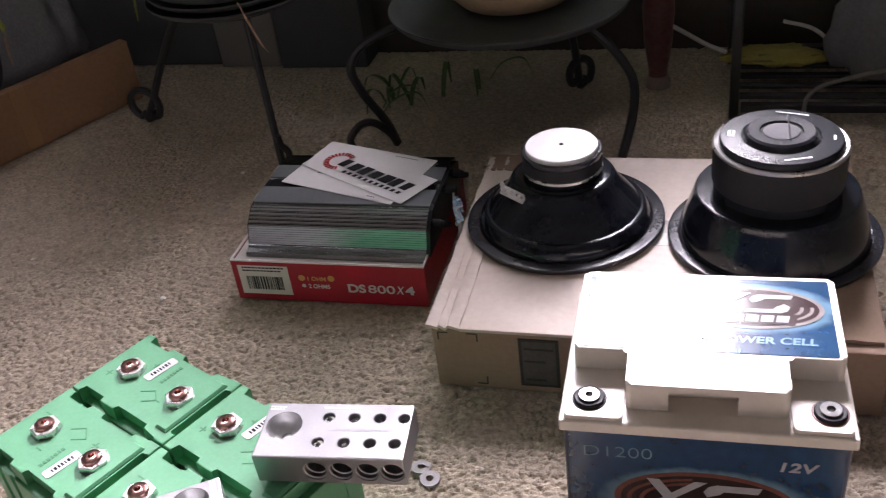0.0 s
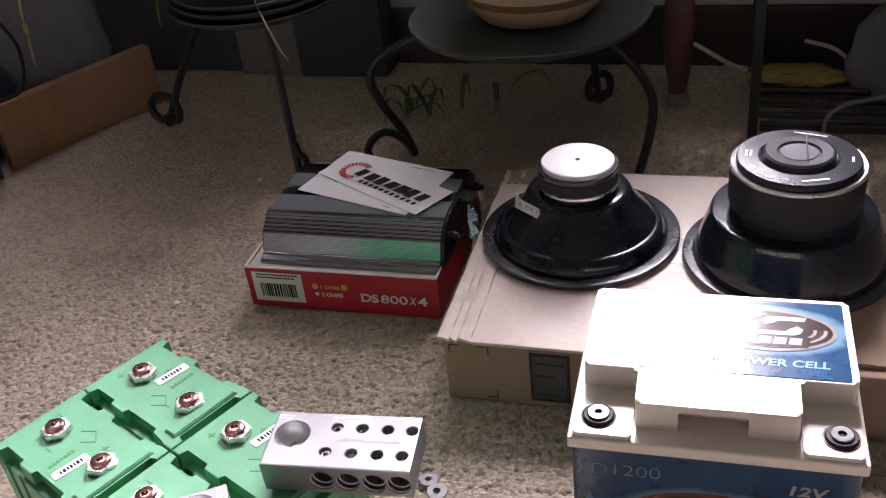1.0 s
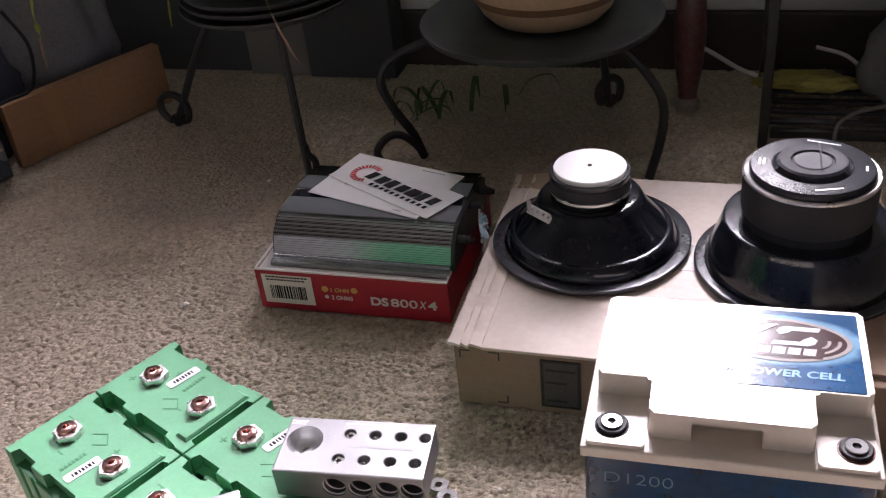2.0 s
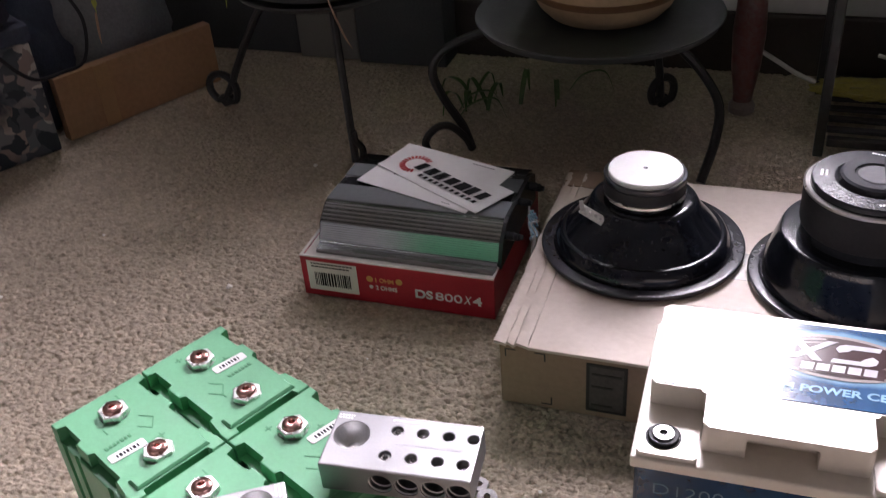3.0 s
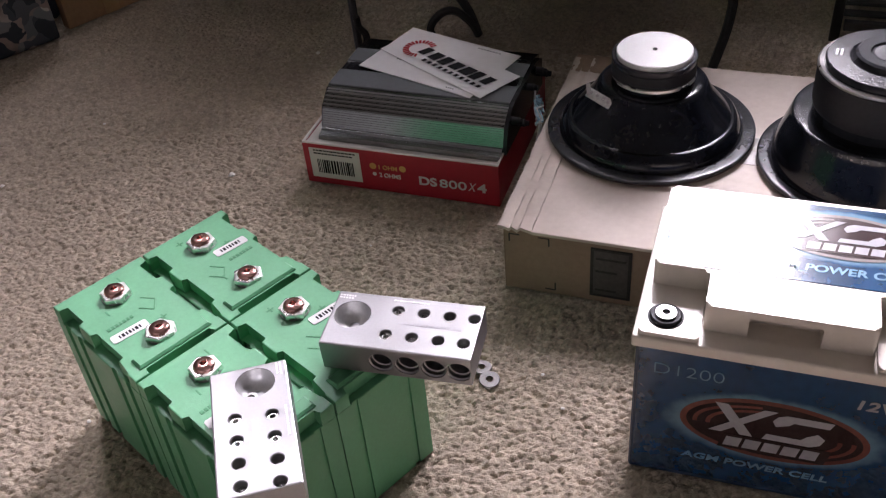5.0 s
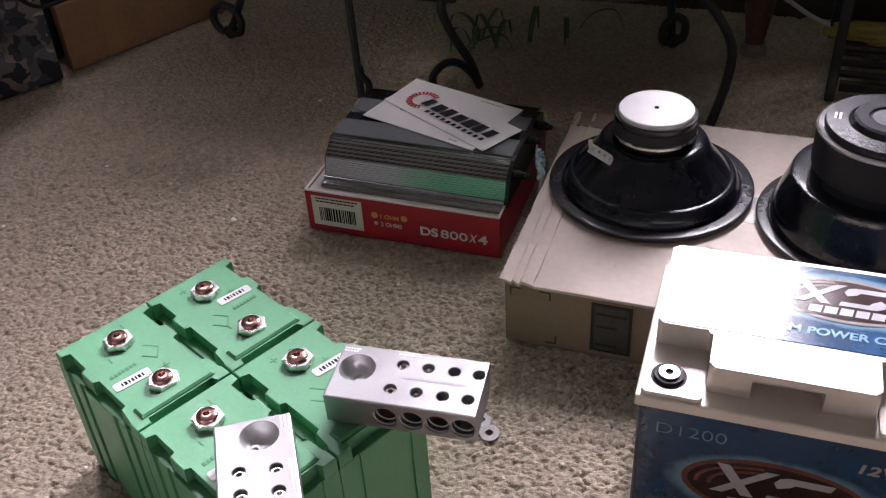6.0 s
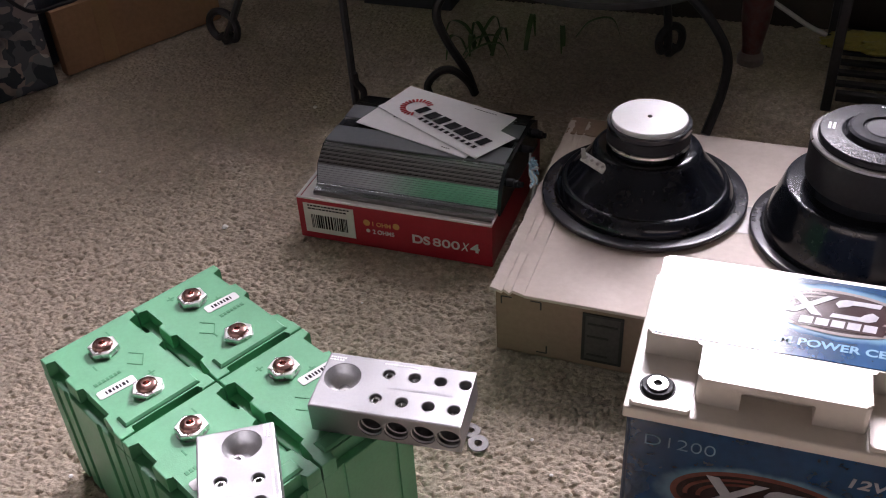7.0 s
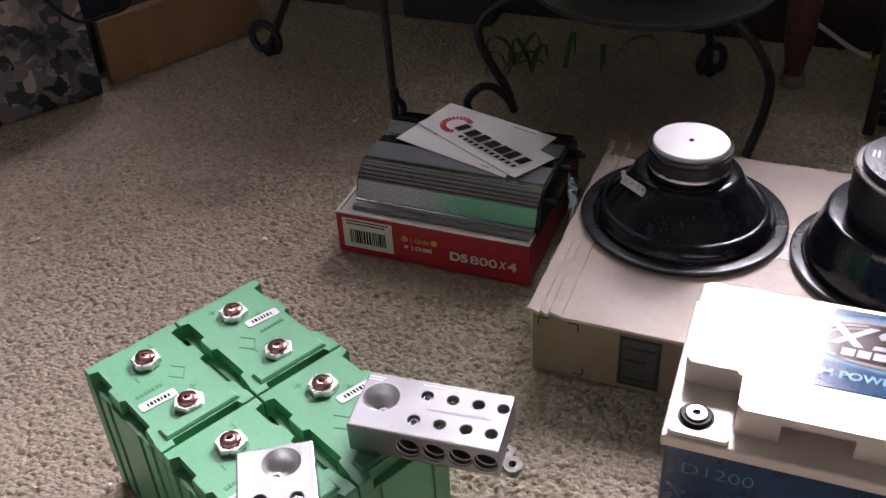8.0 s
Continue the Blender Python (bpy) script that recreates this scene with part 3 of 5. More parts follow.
def build_block(m, label):
    blk = thing("distribution_block", m, label, "power block", "distribution blocks")
    body = box(-BL / 2, BL / 2, -BW / 2, BW / 2, 0, BH, bevel=0.0012)
    cutter = bmesh.new()
    holes = [(0.0 + x, y) for y in (0.0125, -0.0115) for x in (-0.0085, 0.0105, 0.0295, 0.0475)]
    holes = [(x + (0.002 if y > 0 else -0.001), y) for x, y in holes]
    for x, y in holes:
        add_lathe(cutter, [(0, 0.006), (0.0041, 0.006), (0.0041, BH - 0.0008), (0.0048, BH), (0.0048, BH + 0.01), (0, BH + 0.01)], n=24, m=pose(x, y, 0))
    body = cut(body, cutter, "")
    cutter = lathe([(0, 0.0130), (0.0060, 0.0138), (0.0100, 0.0162), (0.0124, 0.0200), (0.0135, BH), (0.0136, BH + 0.01), (0, BH + 0.01)], n=40, m=pose(-0.0385, 0.004, 0))
    body = cut(body, cutter, "")
    cutter = bmesh.new()
    for x in (-0.0085, 0.0105, 0.0295, 0.0475):
        add_lathe(cutter, [(0, -0.022), (0.0070, -0.022), (0.0070, -0.0052), (0.0080, -0.0048), (0.0080, -0.0016), (0.0090, -0.0008), (0.0090, 0.02), (0, 0.02)], n=36, m=pose(x - 0.002, -BW / 2 + 0.0001, BH * 0.48, 90, 0, 0))
    body = cut(body, cutter, "")
    part("block_body", body, BLOCK, blk, smooth=28)
    # added liner in paler metal, so that the machined bowl looks lit inside
    bowl = [(0.0036, 0.0134), (0.0059, 0.0140), (0.0098, 0.0164), (0.0122, 0.0202), (0.0133, BH - 0.0004)]
    lining = lathe(bowl + [(q + 0.0001, z - 0.0001) for q, z in bowl[::-1]] + bowl[:1], n=48, m=pose(-0.0385, 0.004, 0))
    part("bowl_liner", lining, BORE_LIT, blk, "machined round socket with an added liner paled for light")
    for k, (x, y) in enumerate(holes):
        deep = BH - (0.0030, 0.0024, 0.0052, 0.0085)[(k * 3 + 1) % 4]
        s = lathe([(0.0, deep - 0.005), (0.0040, deep - 0.005), (0.0040, deep), (0.0020, deep), (0.0018, deep - 0.003), (0.0, deep - 0.003)], n=20)
        part("set_screw", s, CHROME if k % 2 else STEEL, blk, m=pose(x, y, 0))
    s = lathe([(0.0, 0.002), (0.0046, 0.002), (0.0046, 0.0085), (0.0026, 0.0085), (0.0022, 0.005), (0.0, 0.005)], n=24)
    part("set_screw", s, STEEL, blk, m=pose(-0.0365, -0.001, 0.0068))
    marks = []
    rng = random.Random(8)
    for y, x, count in ((0.0212, -0.053, 6), (0.0188, -0.053, 5), (0.0212, -0.012, 13)):
        for _ in range(count):
            wd = rng.uniform(0.0010, 0.0022)
            marks.append(slab(x, y, x + wd, y + 0.0016))
            x += wd + 0.0006
    tagged(part("engraving", bars(marks, 0.00015, BH), WHITE_PRINT, blk, smooth=0), kind="stuff")
    faint = []
    x = -0.004
    while x < 0.042:
        wd = rng.uniform(0.0012, 0.0034)
        faint.append(slab(x, -0.0006, x + wd, 0.0018, 0.0008))
        x += wd + 0.0009
    tagged(part("faint_engraving", bars(faint, 0.0001, BH), SILVER_PRINT, blk, smooth=0), kind="stuff")
    return blk


BLOCK_Z = 0.1355
build_block(pose(-0.0615, 0.5015, BLOCK_Z + 0.001, 2.4, 0.3, -11.6), "satin aluminium distribution block lying across green cells")
build_block(pose(-0.1519, 0.4095, BLOCK_Z + 0.002, 0, -1.0, -75.0), "bright aluminium distribution block standing askew on cells")


# ---------------------------------------------------------------- the big battery
BT_TURN = -16.0
bt = thing("car_battery", pose(0.1025, 0.4995, 0, 0, 0, BT_TURN), "blue-labelled lead battery with a bone-white lid on carpet", "battery")
BWD, BDP = 0.198, 0.150
part("case", box(0, BWD, 0, BDP, 0, 0.137, bevel=0.0035, segments=3), surface("navy_case_plastic", (0.012, 0.03, 0.07), 0.4, var=0.3), bt)
rimz = 0.1365
part("lid_rim", box(-0.003, BWD + 0.003, -0.003, BDP + 0.003, rimz, 0.1468, bevel=0.0022, segments=3), BONE, bt)


def rounded(points, r, n=4):
    """A polygon with its corners rounded."""
    out = []
    k = len(points)
    for i in range(k):
        a, b, c = Vector(points[i - 1]), Vector(points[i]), Vector(points[(i + 1) % k])
        u, w = (a - b).normalized(), (c - b).normalized()
        rr = min(r, (a - b).length * 0.45, (c - b).length * 0.45)
        for j in range(n + 1):
            t = j / n
            p = (b + u * rr) * (1 - t) ** 2 + b * 2 * t * (1 - t) + (b + w * rr) * t ** 2
            out.append((p.x, p.y))
    return out


TOPZ = 0.1706
hood = rounded([(0.0035, 0.052), (0.0440, 0.052), (0.0440, 0.014), (0.1565, 0.014), (0.1565, 0.052), (0.1965, 0.052), (0.1965, 0.149), (0.0035, 0.149)], 0.004)
lid = prism(hood, 0.1462, TOPZ, bevel=0.0024, segments=3)
recess = box(0.074, 0.122, 0.000, 0.030, 0.140, 0.1640, bevel=0.002)
part("lid_hood", cut(lid, recess, ""), BONE, bt)
for x0, x1 in ((0.0005, 0.0425), (0.1580, 0.1975)):
    part("terminal_ledge", prism(rounded([(x0, 0.0), (x1, 0.0), (x1, 0.0535), (x0, 0.0535)], 0.003), 0.1462, 0.1502, bevel=0.0014), BONE, bt)
for x, ring in ((0.0178, RUBBER), (0.1835, surface("maroon_ring", (0.10, 0.018, 0.016), 0.5))):
    t = part("terminal", lathe([(0.0, 0.1500), (0.0112, 0.1500), (0.0112, 0.1520), (0.0104, 0.1531), (0.0, 0.1531)], n=40), RUBBER, bt, "dark ringed terminal", m=pose(x, 0.0185, 0))
    part("terminal_ring", lathe([(0.0113, 0.1500), (0.0127, 0.1500), (0.0127, 0.1508), (0.0113, 0.1508), (0.0113, 0.1500)], n=40), ring, t)
    part("terminal_pad", lathe([(0.0078, 0.1528), (0.0078, 0.1542), (0.0073, 0.1548), (0.0030, 0.1548), (0.0028, 0.1520), (0.0, 0.1519)], n=40), CHROME, t, "bright pale metal pad with a hole")
# moulded relief whose shade is put in as a darker bone colour
part("moulded_mark", bars([slab(0.137, 0.018, 0.1382, 0.0225), slab(0.141, 0.0185, 0.1435, 0.0225)], 0.0002, TOPZ), surface("bone_shadow", (0.42, 0.37, 0.31), 0.6), bt, smooth=0)

FRONT_PRINT = label_material("front_label_print", 0.102, 0.071, 0.066, 0.030, "Z")
TOP_PRINT = label_material("top_label_print", 0.133, 0.108, 0.055, 0.027, "Y")
front = part("front_label", box(0.0035, BWD - 0.0035, -0.0006, 0.0004, 0.006, 0.1355), FRONT_PRINT, bt, "blue film label with an oval badge", smooth=0)
top = part("top_label", prism(rounded([(0.0085, 0.0535), (0.1915, 0.0535), (0.1915, 0.1445), (0.0085, 0.1445)], 0.002), TOPZ, TOPZ + 0.0005), TOP_PRINT, bt, "glossy blue film label with an oval badge", smooth=0)


def badge(parent, base, cx, cy, rx, ry, z, ring):
    """An oval badge of plain printed shapes; base lays the drawing."""
    def lay(name, shapes, material, level):
        part_each(name, shapes, 0.00012, z + level, material, parent, base)
    lay("badge_ring", [ellipse(cx, cy, rx, ry, 56, -0.02)], ring, 0.0)
    lay("badge_field", [ellipse(cx, cy, rx * 0.93, ry * 0.87, 56, -0.02)], MAROON_PRINT, 0.00015)
    inner = []
    for k, (a0, a1) in enumerate(((math.radians(100), math.radians(185)), (math.radians(-80), math.radians(5)))):
        for q in (0.86, 0.72):
            n = 18
            out = [(cx + rx * q * math.cos(a0 + (a1 - a0) * i / n), cy + ry * (q - 0.06) * math.sin(a0 + (a1 - a0) * i / n)) for i in range(n + 1)]
            inn = [(cx + rx * (q - 0.05) * math.cos(a0 + (a1 - a0) * i / n), cy + ry * (q - 0.14) * math.sin(a0 + (a1 - a0) * i / n)) for i in range(n + 1)]
            inner.append(out + inn[::-1])
    lay("badge_swoosh", inner, ring, 0.0003)
    s = rx
    strokes = [slab(cx - 0.34 * s, cy - 0.13 * s, cx - 0.20 * s, cy + 0.33 * s, -0.30 * s), [(cx + p * s, cy + q * s) for p, q in ((0.60, 0.30), (0.56, 0.20), (0.20, 0.20), (0.15, 0.15), (0.02, 0.10), (-0.02, 0.18), (0.03, 0.26), (0.12, 0.30))],
               [(cx + p * s, cy + q * s) for p, q in ((0.46, 0.09), (0.54, 0.02), (0.50, -0.08), (0.40, -0.13), (-0.10, -0.13), (-0.06, -0.04), (0.30, -0.04), (0.35, 0.02))]]
    lay("badge_slash", [slab(cx - 0.68 * s, cy - 0.13 * s, cx - 0.54 * s, cy + 0.33 * s, 0.56 * s)], SILVER_PRINT, 0.0006)
    lay("badge_stroke", strokes, SILVER_PRINT, 0.00045)
    lay("badge_band", [slab(cx - 0.56 * s, cy - 0.385 * s, cx + 0.58 * s, cy - 0.15 * s, 0.06 * s)], MAROON_PRINT, 0.0004)
    lay("badge_block", [slab(cx - 0.50 * s + k * 0.205 * s, cy - 0.34 * s, cx - 0.33 * s + k * 0.205 * s, cy - 0.19 * s, 0.03 * s) for k in range(5)], SILVER_PRINT, 0.0006)


badge(bt, UPRIGHT, 0.102, 0.071, 0.066, 0.031, 0.0007, ORANGE_PRINT)
badge(bt, pose(0, 0, TOPZ), 0.133, 0.108, 0.053, 0.026, 0.0008, GREY_RING)
writing("model_lettering", "D1200", 0.0155, CYAN_PRINT, bt, pose(0.0145, -0.0008, 0.1120, 90, 0, 0), "thin outlined pale letters", width=0.049, bold=-0.0003)
writing("voltage_lettering", "12V", 0.0125, SILVER_PRINT, bt, pose(0.152, -0.0008, 0.110, 90, 0, 0), width=0.026, bold=0.0003, slant=0.15)
writing("cell_lettering", "AGM POWER CELL", 0.0088, CYAN_PRINT, bt, pose(0.040, -0.0008, 0.0265, 90, 0, 0), width=0.106, bold=0.0002, slant=0.12)
writing("cell_lettering", "AGM POWER CELL", 0.0105, CYAN_PRINT, bt, pose(0.076, 0.0655, TOPZ + 0.0007), width=0.102, bold=0.0003, slant=0.12, raise_=0.00015)


# ---------------------------------------------------------------- loudspeakers on the cardboard box
SPK_Z = 0.0765


def build_speaker(m, label, big):
    sp = thing("loudspeaker", m, label, "loudspeaker", "loudspeakers on the cardboard box")
    R = 0.1055 if not big else 0.1035
    part("gasket", lathe([(0.085, 0.0), (R - 0.0015, 0.0), (R - 0.0012, 0.0024), (0.085, 0.0024), (0.085, 0.0)], n=96), GASKET if not big else RUBBER, sp)
    part("rim", lathe([(0.086, 0.0024), (R - 0.0003, 0.0024), (R, 0.0030), (R, 0.0046), (R - 0.0004, 0.0056), (R - 0.0012, 0.0061), (R - 0.0016, 0.0062), (R - 0.0040, 0.00635), (0.0945, 0.00645), (0.0935, 0.0064), (0.0925, 0.0062), (0.0912, 0.0056), (0.0905, 0.0050), (0.086, 0.0050)], n=128), RIM_BLACK, sp, "satin black rim with screw holes")
    if big:
        cone = [(0.0915, 0.0040), (0.0912, 0.0090), (0.0898, 0.0150), (0.0880, 0.0235), (0.0845, 0.0345), (0.0800, 0.0480), (0.0785, 0.0535), (0.0770, 0.0560), (0.0755, 0.0566), (0.0745, 0.0567), (0.0700, 0.0568), (0.0600, 0.0570)]
    else:
        cone = [(0.0915, 0.0040), (0.0912, 0.0090), (0.0895, 0.0140), (0.0870, 0.0172), (0.0856, 0.0196), (0.0842, 0.0210), (0.0826, 0.0216), (0.0812, 0.0214), (0.0800, 0.0218), (0.0786, 0.0236), (0.0700, 0.0335), (0.0640, 0.0410), (0.0590, 0.0485), (0.0560, 0.0545), (0.0540, 0.0580), (0.0520, 0.0598), (0.0495, 0.0608), (0.0440, 0.0616), (0.0395, 0.0618), (0.0392, 0.0660), (0.0300, 0.0660)]
    part("basket", lathe(cone, n=96), GLOSS_BLACK, sp, "gloss black pressed-steel basket")
    holes = 8 if big else 4
    for k in range(holes):
        a = 2 * math.pi * (k + (0.12 if big else 0.02)) / holes
        part("screw_hole", lathe([(0.0, 0.0068), (0.0022, 0.0068), (0.0022, 0.0060)], n=14), PLASTIC_BLACK, sp, m=pose(0.0990 * math.cos(a), 0.0990 * math.sin(a), 0))
    if not big:
        part("front_plate", lathe([(0.0, 0.0668), (0.0416, 0.0668), (0.0420, 0.0674), (0.0420, 0.0698), (0.0416, 0.0704), (0.0, 0.0710)], n=80), BRIGHT_NUT, sp, "thin bare steel plate")
        part("magnet", lathe([(0.0, 0.0710), (0.0410, 0.0710), (0.0416, 0.0718), (0.0416, 0.0832), (0.0410, 0.0840), (0.0, 0.0840)], n=80), FERRITE, sp)
        part("back_plate", lathe([(0.0, 0.0840), (0.0414, 0.0840), (0.0418, 0.0850), (0.0418, 0.0895), (0.0411, 0.0902), (0.0388, 0.0902), (0.0384, 0.0890), (0.0, 0.0890)], n=80), RIM_BLACK, sp)
        part("cap", lathe([(0.0375, 0.0890), (0.0375, 0.0935), (0.0366, 0.0945), (0.0026, 0.0945), (0.0024, 0.0930), (0.0, 0.0930)], n=80), CAP_WHITE, sp, "pale bare metal back cap")
        part("cap_dot", lathe([(0.0, 0.0950), (0.0023, 0.0950), (0.0023, 0.0940)], n=20), PLASTIC_BLACK, sp)
        tab = box(-0.0140, 0.0140, -0.0050, 0.0050, 0.0, 0.0024, bevel=0.0006)
        tabp = part("terminal_strip", tab, TINNED, sp, "small bright terminal strip", m=pose(-0.0490, -0.0360, 0.0550, 0, 0, 15) @ pose(0, 0, 0, 38, 14, -42))
        for x in (-0.010, -0.003, 0.004, 0.010):
            part("rivet", lathe([(0.0, 0.0040), (0.0013, 0.0036), (0.0018, 0.0022)], n=12), CHROME, tabp, m=pose(x, 0.0008, 0))
        part("lug", box(-0.0022, 0.0022, -0.0030, 0.0090, 0.0022, 0.0032, m=pose(-0.0125, 0, 0, 0, 0, 40)), CHROME, tabp)
    else:
        UP = 0.006
        up = pose(0, 0, UP)
        part("front_plate", lathe([(0.0, 0.0550), (0.0600, 0.0550), (0.0600, 0.0620 + UP), (0.0, 0.0620 + UP)], n=90), PLASTIC_BLACK, sp)
        part("magnet", lathe([(0.0, 0.0600), (0.0610, 0.0600), (0.0622, 0.0640), (0.0622, 0.0970), (0.0618, 0.0976), (0.0, 0.0976)], n=90), RUBBER, sp, "black rubber-booted magnet", m=up)
        part("back_plate", lathe([(0.0560, 0.0976), (0.0624, 0.0976), (0.0630, 0.0984), (0.0629, 0.1004), (0.0612, 0.1016), (0.0570, 0.1006)], n=90), STEEL, sp, "bare steel edge ring", m=up)
        part("boot", lathe([(0.0575, 0.0990), (0.0570, 0.1050), (0.0555, 0.1072), (0.0370, 0.1078), (0.0350, 0.1062), (0.0335, 0.1085), (0.0325, 0.1120), (0.0300, 0.1135), (0.0200, 0.1130), (0.0190, 0.1115), (0.0, 0.1110)], n=90), PLASTIC_BLACK, sp, "ribbed black rubber magnet boot", m=up)
        part("vent_mesh", lathe([(0.0, 0.1122), (0.0165, 0.1122), (0.0175, 0.1112)], n=40), FERRITE, sp, m=up)
        part("boot_seam", box(-0.0007, 0.0007, -0.0260, 0.0260, 0.1115, 0.1141, m=pose(0.007, 0.006, 0, 0, 0, 0)), BLACK_PRINT, sp, m=up)
        words = []
        rng = random.Random(5)
        for ang, count, r in ((75, 12, 0.0460), (175, 5, 0.0465), (355, 4, 0.0465), (-75, 10, 0.0460)):
            for row in range(2 if count == 5 else 1):
                x = -count * 0.0013
                for _ in range(count):
                    wd = rng.uniform(0.0014, 0.0024)
                    y = r - row * 0.0040
                    pm = pose(0, 0, 0, 0, 0, ang - 90)
                    words.append([tuple((pm @ Vector((px, py, 0)))[:2]) for px, py in slab(x, y, x + wd, y + 0.0022)])
                    x += wd + 0.0006
        tagged(part("boot_lettering", bars(words, 0.0003, 0.1076), WHITE_PRINT, sp, smooth=0, m=up), kind="stuff")
    return sp


build_speaker(pose(0.1648, 0.8725, SPK_Z, 0, 0, -12) @ Matrix.Diagonal((1, 1, 0.965, 1)), "black loudspeaker lying face down with a pale magnet cap", False)
build_speaker(pose(0.3620, 0.7915, SPK_Z, 0, 0, -17), "black loudspeaker lying face down with a large booted magnet", True)


# ---------------------------------------------------------------- low cardboard box
cbx = thing("cardboard_box", pose(0.0075, 0.7200, 0, 0, 0, TURN_ROOM), "low pale cardboard carton with creased flaps", "box")
CW, CD, CH = 0.408, 0.335, 0.0715
# the sides' lowered brown carries part of the front's shade
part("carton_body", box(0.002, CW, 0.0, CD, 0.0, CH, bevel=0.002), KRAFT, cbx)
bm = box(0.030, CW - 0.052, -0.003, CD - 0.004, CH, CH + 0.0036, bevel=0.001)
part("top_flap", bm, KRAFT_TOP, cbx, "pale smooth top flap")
# the creased edge flap, two folds
def fold(bm, xs, zs, y0, y1, th=0.0032, wob=0.0016, seed=1, n=14):
    rng = random.Random(seed)
    rows = []
    for i in range(n + 1):
        y = y0 + (y1 - y0) * i / n
        rows.append([(x + rng.uniform(-1, 1) * wob * 0.6, y, z + rng.uniform(-0.4, 1) * wob) for x, z in zip(xs, zs)])
    top = [[bm.verts.new(p) for p in row] for row in rows]
    low = [[bm.verts.new((p[0], p[1], p[2] - th)) for p in row] for row in rows]
    for i in range(n):
        for j in range(len(xs) - 1):
            bm.faces.new((top[i][j], top[i][j + 1], top[i + 1][j + 1], top[i + 1][j]))
            bm.faces.new((low[i][j], low[i + 1][j], low[i + 1][j + 1], low[i][j + 1]))
        bm.faces.new((top[i][0], top[i + 1][0], low[i + 1][0], low[i][0]))
        bm.faces.new((top[i][-1], low[i][-1], low[i + 1][-1], top[i + 1][-1]))
    for j in range(len(xs) - 1):
        bm.faces.new((top[0][j], low[0][j], low[0][j + 1], top[0][j + 1]))
        bm.faces.new((top[-1][j], top[-1][j + 1], low[-1][j + 1], low[-1][j]))
    return bm


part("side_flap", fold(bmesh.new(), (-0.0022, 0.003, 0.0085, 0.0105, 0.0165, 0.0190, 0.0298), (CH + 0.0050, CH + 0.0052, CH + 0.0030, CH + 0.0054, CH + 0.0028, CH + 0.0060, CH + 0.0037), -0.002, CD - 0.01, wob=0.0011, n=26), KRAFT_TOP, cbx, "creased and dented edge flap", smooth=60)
part("torn_flap", fold(bmesh.new(), (CW - 0.045, CW - 0.030, CW - 0.018, CW - 0.005), (CH + 0.0036, CH + 0.0050, CH + 0.0034, CH + 0.0026), 0.012, CD - 0.02, seed=4), KRAFT, cbx, "torn brown flap edge", smooth=60)
part("back_flap", fold(bmesh.new(), (-0.001, 0.018, 0.040, 0.058), (CH + 0.0052, CH + 0.0056, CH + 0.0050, CH + 0.0048), 0.294, CD - 0.003, th=0.0012, wob=0.0006, seed=9), KRAFT, cbx, "narrow brown back flap", smooth=60)
# open corrugation along the torn edge
bm = bmesh.new()
for k in range(46):
    y = 0.004 + k * 0.0069
    add_box(bm, CW - 0.0515, CW - 0.0465, y, y + 0.0022, CH + 0.0002, CH + 0.0030)
part("corrugation", bm, KRAFT, cbx, smooth=0)
tag = part("printed_panel", box(0.0855, 0.1235, -0.0008, 0.0004, 0.008, CH - 0.006), LABEL_GREY, cbx, "grey printed panel with a dark border", smooth=0)
for x0, x1, z0, z1 in ((0.0855, 0.0885, 0.008, CH - 0.006), (0.1205, 0.1235, 0.008, CH - 0.006), (0.0885, 0.1205, CH - 0.0085, CH - 0.006), (0.0885, 0.1205, 0.008, 0.010)):
    part("panel_border", box(x0, x1, -0.0014, -0.0006, z0, z1), INK, tag, smooth=0)
for k in (0, 2, 5):
    part("panel_line", box(0.0905, 0.1185 - 0.004 * (k % 3), -0.0013, -0.0006, CH - 0.019 - k * 0.0075, CH - 0.0170 - k * 0.0075), INK, tag, smooth=0)
bm = bmesh.new()
for x, z, sx in ((0.008, CH - 0.004, 1), (0.046, CH - 0.004, -1), (0.052, 0.006, -1)):
    s = 1 if z > 0.03 else -1
    add_box(bm, min(x, x + sx * 0.010), max(x, x + sx * 0.010), -0.0004, 0.0004, z - 0.0006, z + 0.0006)
    add_box(bm, x - 0.0007, x + 0.0007, -0.0004, 0.0004, min(z, z - s * 0.009), max(z, z - s * 0.009))
tagged(part("corner_marks", bm, INK, cbx, smooth=0), kind="stuff")
part("tape", box(0.0, CW - 0.06, 0.148, 0.196, CH + 0.0037, CH + 0.0040), surface("clear_tape", (0.36, 0.33, 0.30), 0.25, var=0.08), cbx, "strip of clear packing tape", smooth=0)


# ---------------------------------------------------------------- red amplifier box, amplifier and leaflets
rb = thing("amplifier_carton", pose(-0.2125, 0.9135, 0, 0, 0, -16.6), "open red and white printed amplifier carton", "box")
RW, RD, RH, T = 0.228, 0.205, 0.0522, 0.0025
part("front_panel", box(0, RW, 0, T, 0, RH, bevel=0.0008), RED, rb)
part("back_panel", box(0, RW, RD - T, RD, 0, RH, bevel=0.0008), RED, rb)
part("side_panel", box(0, T, T, RD - T, 0, RH, bevel=0.0006), RED, rb)
part("side_panel", box(RW - T, RW, T, RD - T, 0, RH, bevel=0.0006), RED, rb)
part("bottom_panel", box(T, RW - T, T, RD - T, 0, 0.003), WHITE_CARD, rb)
part("inner_tray", prism(rounded([(T, T), (RW - T, T), (RW - T, RD - T), (T, RD - T)], 0.004), 0.003, RH - 0.0015, bevel=0.002), WHITE_CARD, rb, "white folded card insert")
bm = bmesh.new()
